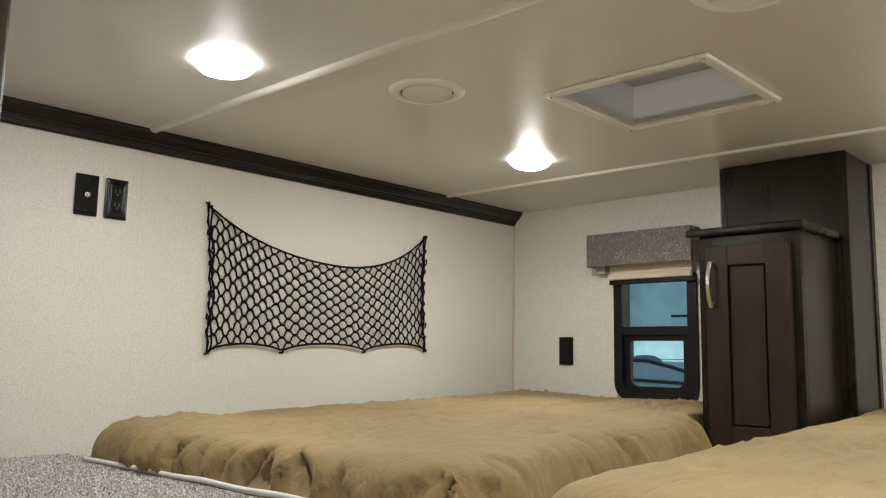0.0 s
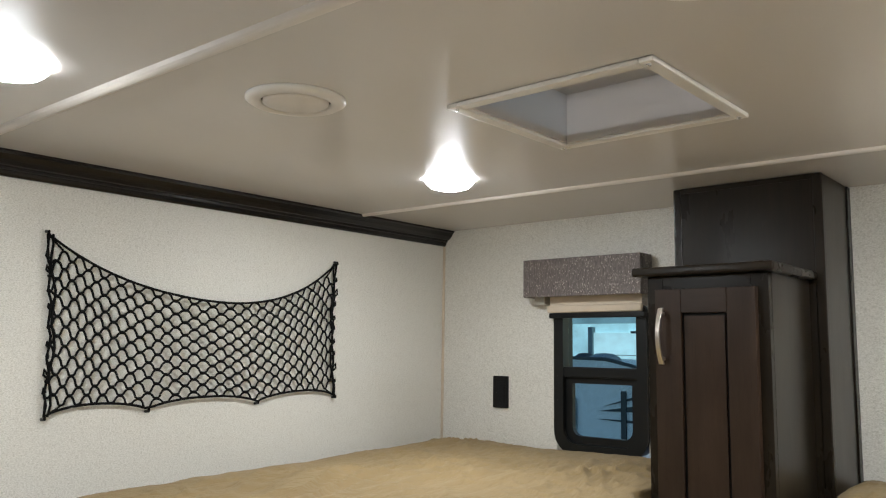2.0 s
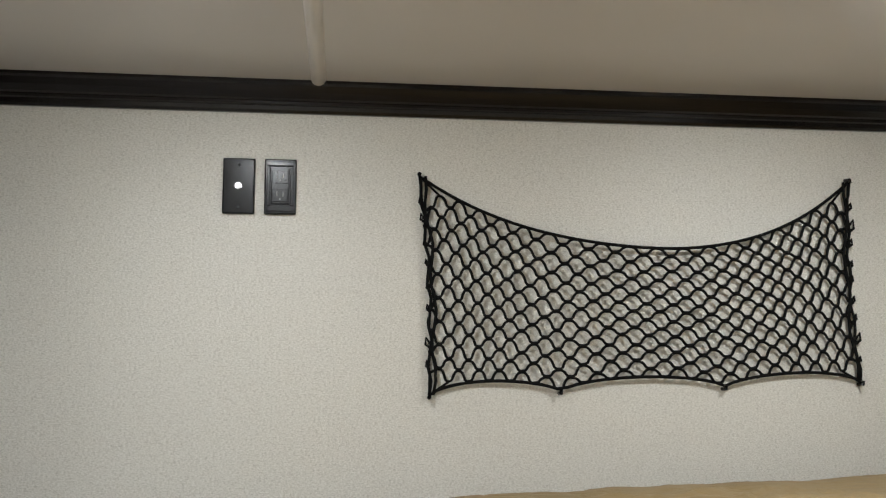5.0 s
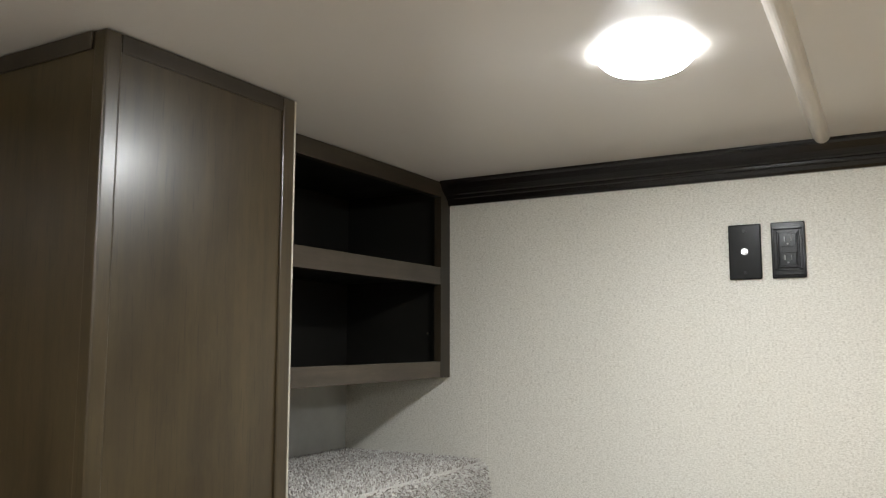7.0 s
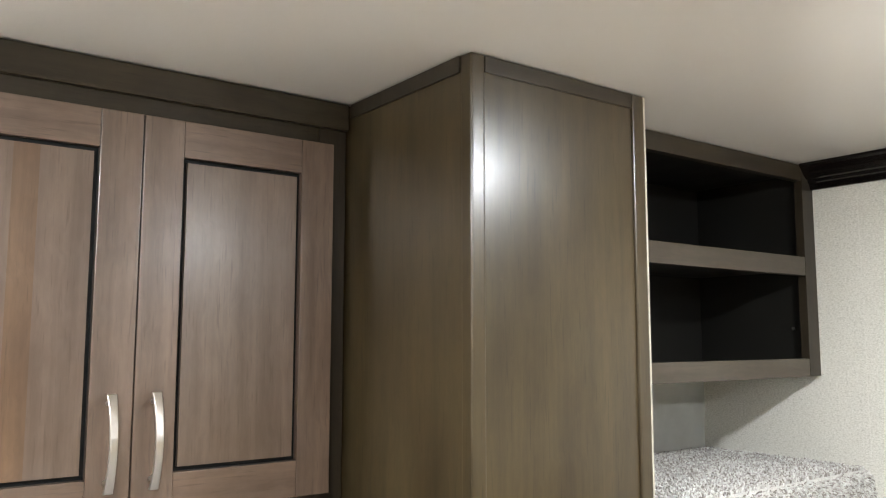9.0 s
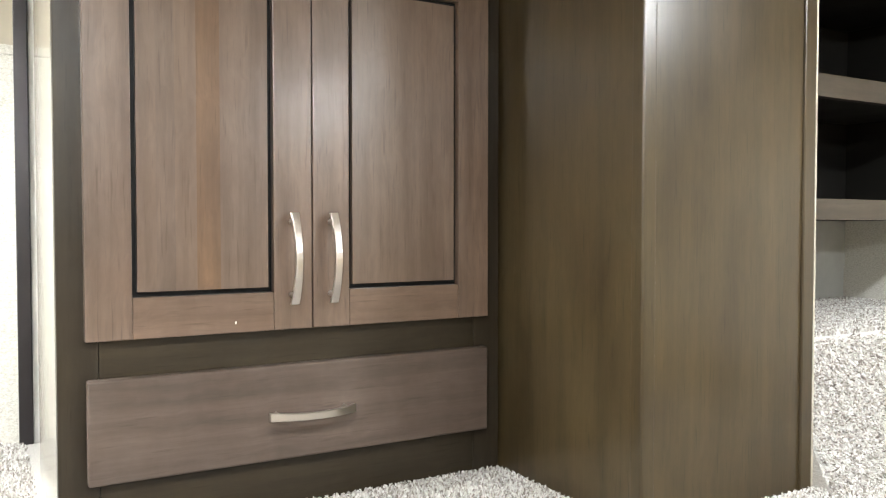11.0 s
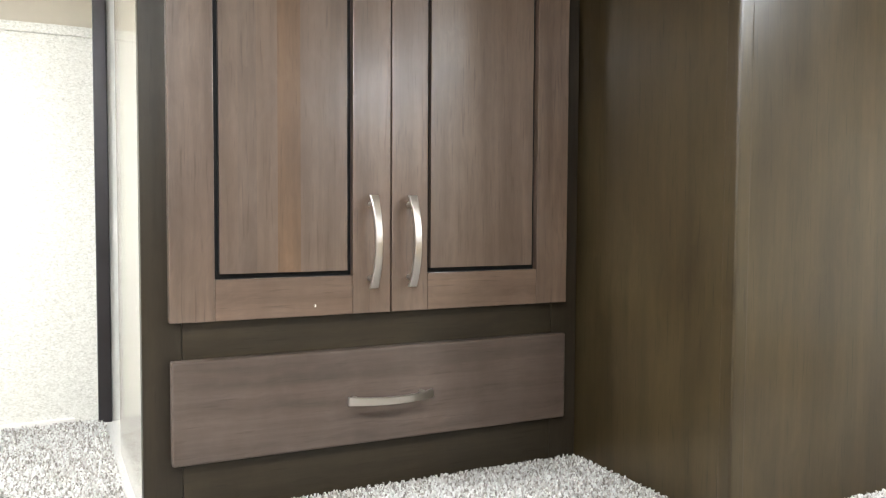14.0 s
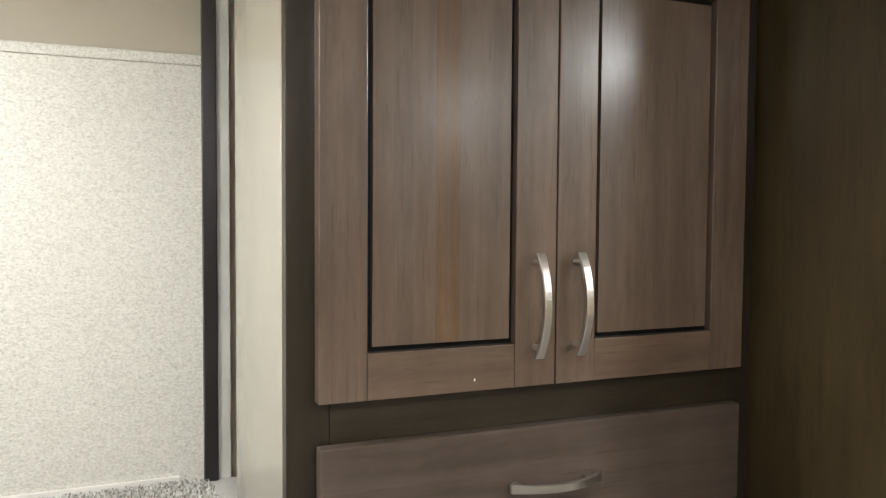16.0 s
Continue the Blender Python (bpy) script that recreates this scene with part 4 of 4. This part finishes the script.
mattress("tan quilted mattress beyond the bedside cabinet", -0.02, 1.898, -2.40, -1.425, 0.115, 2, 2.8)


# ---- outside the window: another trailer across a bright hall ----
def outside():
    # wall, header and door emit light themselves, in place of hall lighting
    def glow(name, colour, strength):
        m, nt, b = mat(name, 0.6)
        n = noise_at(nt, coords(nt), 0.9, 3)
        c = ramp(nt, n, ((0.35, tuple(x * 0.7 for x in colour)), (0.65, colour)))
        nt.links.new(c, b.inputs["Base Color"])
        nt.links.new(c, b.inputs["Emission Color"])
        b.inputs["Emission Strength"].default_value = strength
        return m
    hall = glow("glowing_hall_wall", (0.60, 0.80, 0.85), 0.85)
    single("backdrop", box((33.0, -8, -3.2), (33.2, 44, 12)), hall, "self-lit pale teal hall wall outside the window", "backdrop", "structure")
    single("hall_floor", box((2.4, -8, -3.4), (33.0, 44, -3.2)), plain("hall_concrete", (0.30, 0.31, 0.31), 0.4), "grey concrete floor of the hall outside", "floor", "structure")
    white = plain("trailer_white", (0.8, 0.82, 0.82), 0.3)
    dark = plain("trailer_dark", (0.03, 0.04, 0.045), 0.4)
    grey = plain("trailer_grey", (0.22, 0.27, 0.29), 0.4)
    single("hall_header", box((32.7, -8, 1.75), (32.98, 44, 12)), glow("glowing_header", (0.34, 0.47, 0.51), 0.55), "self-lit dull grey-teal upper wall of the hall outside", "wall", "structure")
    door = thing("hall_door", "self-lit white sectional roll-up door in the hall wall", "door", (32.8, 16.0, -3.2))
    part("panel", box((32.8, 13.6, -3.2), (32.98, 17.46, 1.34), 0.02), glow("glowing_door", (0.72, 0.88, 0.90), 0.95), door)
    for z in (-1.9, -0.8, 0.3):
        part("joint", box((32.78, 13.6, z), (32.797, 17.46, z + 0.03)), grey, door)
    part("frame", box((32.7, 17.47, -3.2), (32.98, 17.7, 1.6)), grey, door)
    t = thing("parked_trailer", "pale trailer with dark swoosh stripes parked outside", "trailer", (20.5, 10.0, -3.2))
    roof = [(4.0, -0.9), (7.0, -0.45), (8.8, 0.06), (9.57, 0.22), (10.4, 0.24), (14.5, 0.22), (14.5, -3.0), (4.0, -3.0)]
    part("body", prism(roof, "x", 20.0, 22.6), white, t)
    edge = [(19.98, y, z + 0.03) for y, z in roof[:6]]
    part("roof_edge", tube(bmesh.new(), edge, 0.05, 6), dark, t, "dark roof edging")
    for y0, z0, y1, z1, w in ((9.8, -1.20, 8.7, -1.02, 0.16), (9.6, -1.05, 8.5, -0.70, 0.10), (9.9, -1.42, 8.6, -1.40, 0.09), (11.2, 0.10, 10.3, -0.16, 0.12), (11.3, -0.08, 10.4, -0.22, 0.08)):
        part("stripe", prism([(y0, z0), (y1, z1 - w), (y1, z1)], "x", 19.96, 19.985), dark, t, "dark pointed stripe")
    part("corner_post", box((19.93, 8.92, -3.0), (19.985, 9.08, -0.62), 0.01), dark, t)
    part("hatch_door", box((19.9, 10.5, -3.0), (19.985, 11.15, -0.86), 0.05), grey, t, "grey access door")
    part("step_box", box((19.85, 9.75, -2.6), (19.985, 10.1, -2.0), 0.03), dark, t)
    part("awning_arm", tube(bmesh.new(), [(19.95, 8.4, -0.35), (19.9, 10.6, -0.28), (19.9, 10.75, -0.45), (19.9, 10.75, -2.0)], 0.045, 6), dark, t)
    for y, w, m in ((10.6, 0.36, dark), (9.95, 0.50, grey), (12.6, 0.4, grey)):
        part("roof_vent", lathe([(0, 0.20), (w * 0.5, 0.18), (w * 0.85, 0.09), (w, 0.0), (0, 0.0)], (20.6, y, 0.22), 24), m, t)
    for y0 in (18.2, 21.0, 14.0 - 1.2):
        single("hall_column", box((31.5, y0, -3.2), (31.7, y0 + 0.35, 9)), grey, "grey steel column of the hall outside", "column", group="hall columns")
    for z in (1.25, 2.1):
        single("hall_beam", box((31.0, -6, z), (31.2, 14.6, z + 0.10)), dark, "dark steel beam across the hall outside", "beam", group="hall beams")


outside()


# ---- carpet pile ----
def pile(name, label, areas, step, height, seed, ledge=0):
    """Short tufts: each a blunt three-sided yarn end on the surface given by (x0, x1, y0, y1, z of x)."""
    r = np.random.RandomState(seed)
    roots = []
    for x0, x1, y0, y1, lift in areas:
        nx, ny = int((x1 - x0) / step), int((y1 - y0) / step)
        gx, gy = np.meshgrid(np.linspace(x0, x1, nx), np.linspace(y0, y1, ny))
        px = np.clip(gx.ravel() + r.uniform(-0.5, 0.5, gx.size) * step, x0, x1)
        py = np.clip(gy.ravel() + r.uniform(-0.5, 0.5, gx.size) * step, y0, y1)
        roots.append(np.stack([px, py, lift(px)], 1))
    if ledge:
        z = r.uniform(0.0, 0.226, ledge)
        roots.append(np.stack([np.interp(z, [0, 0.06, 0.16, 0.215, 0.228], [-0.505, -0.535, -0.560, -0.568, -0.578]), r.uniform(-0.745, -0.004, ledge), z], 1))
    roots = np.concatenate(roots)
    n = len(roots)
    ang = r.uniform(0, 2 * np.pi, n)
    rad = step * r.uniform(0.34, 0.50, n)
    tip = roots + np.stack([r.normal(0, 0.0022, n), r.normal(0, 0.0022, n), height * r.uniform(0.6, 1.15, n)], 1)
    if ledge:
        tip[-ledge:] = roots[-ledge:] + np.stack([height * r.uniform(0.6, 1.2, ledge), r.normal(0, 0.004, ledge), r.normal(-0.002, 0.004, ledge)], 1)
    v = np.empty((n, 6, 3))
    for k in range(3):
        a = ang + 2 * np.pi * k / 3
        ring3 = np.stack([rad * np.cos(a), rad * np.sin(a), np.zeros(n)], 1)
        v[:, k] = roots + ring3 * 0.8
        v[:, 3 + k] = tip + ring3 + np.stack([np.zeros(n), np.zeros(n), r.uniform(-0.0012, 0.0012, n)], 1)
    if ledge:
        v[-ledge:, 3:] = tip[-ledge:, None] + (v[-ledge:, 3:] - tip[-ledge:, None])[:, :, [2, 1, 0]]
    base = np.arange(n)[:, None] * 6
    f = np.concatenate([base + np.array([q]) for q in ([0, 1, 4], [0, 4, 3], [1, 2, 5], [1, 5, 4], [2, 0, 3], [2, 3, 5], [3, 4, 5])])
    me = bpy.data.meshes.new(name)
    me.from_pydata(v.reshape(-1, 3).tolist(), [], f.tolist())
    me.materials.append(M_TUFT)
    return tagged(new(name, me), label, "carpet", kind="stuff")


flat = lambda x: np.zeros_like(x) - 0.001
pile("carpet_pile", "short grey and beige carpet tufts on the deck",
     [(-0.872, 0.03, -2.5, -1.118, flat), (-0.532, 0.03, -1.118, -0.745, flat), (-0.500, 0.03, -0.745, -0.004, flat), (XE, -0.872, -2.5, -1.812, flat)], 0.0040, 0.0068, 3)
pile("ledge_pile", "short grey and beige carpet tufts on the ledge", [(XB + 0.01, -0.580, -0.743, -0.004, lambda x: np.zeros_like(x) + 0.229)], 0.0042, 0.0070, 5, 15000)
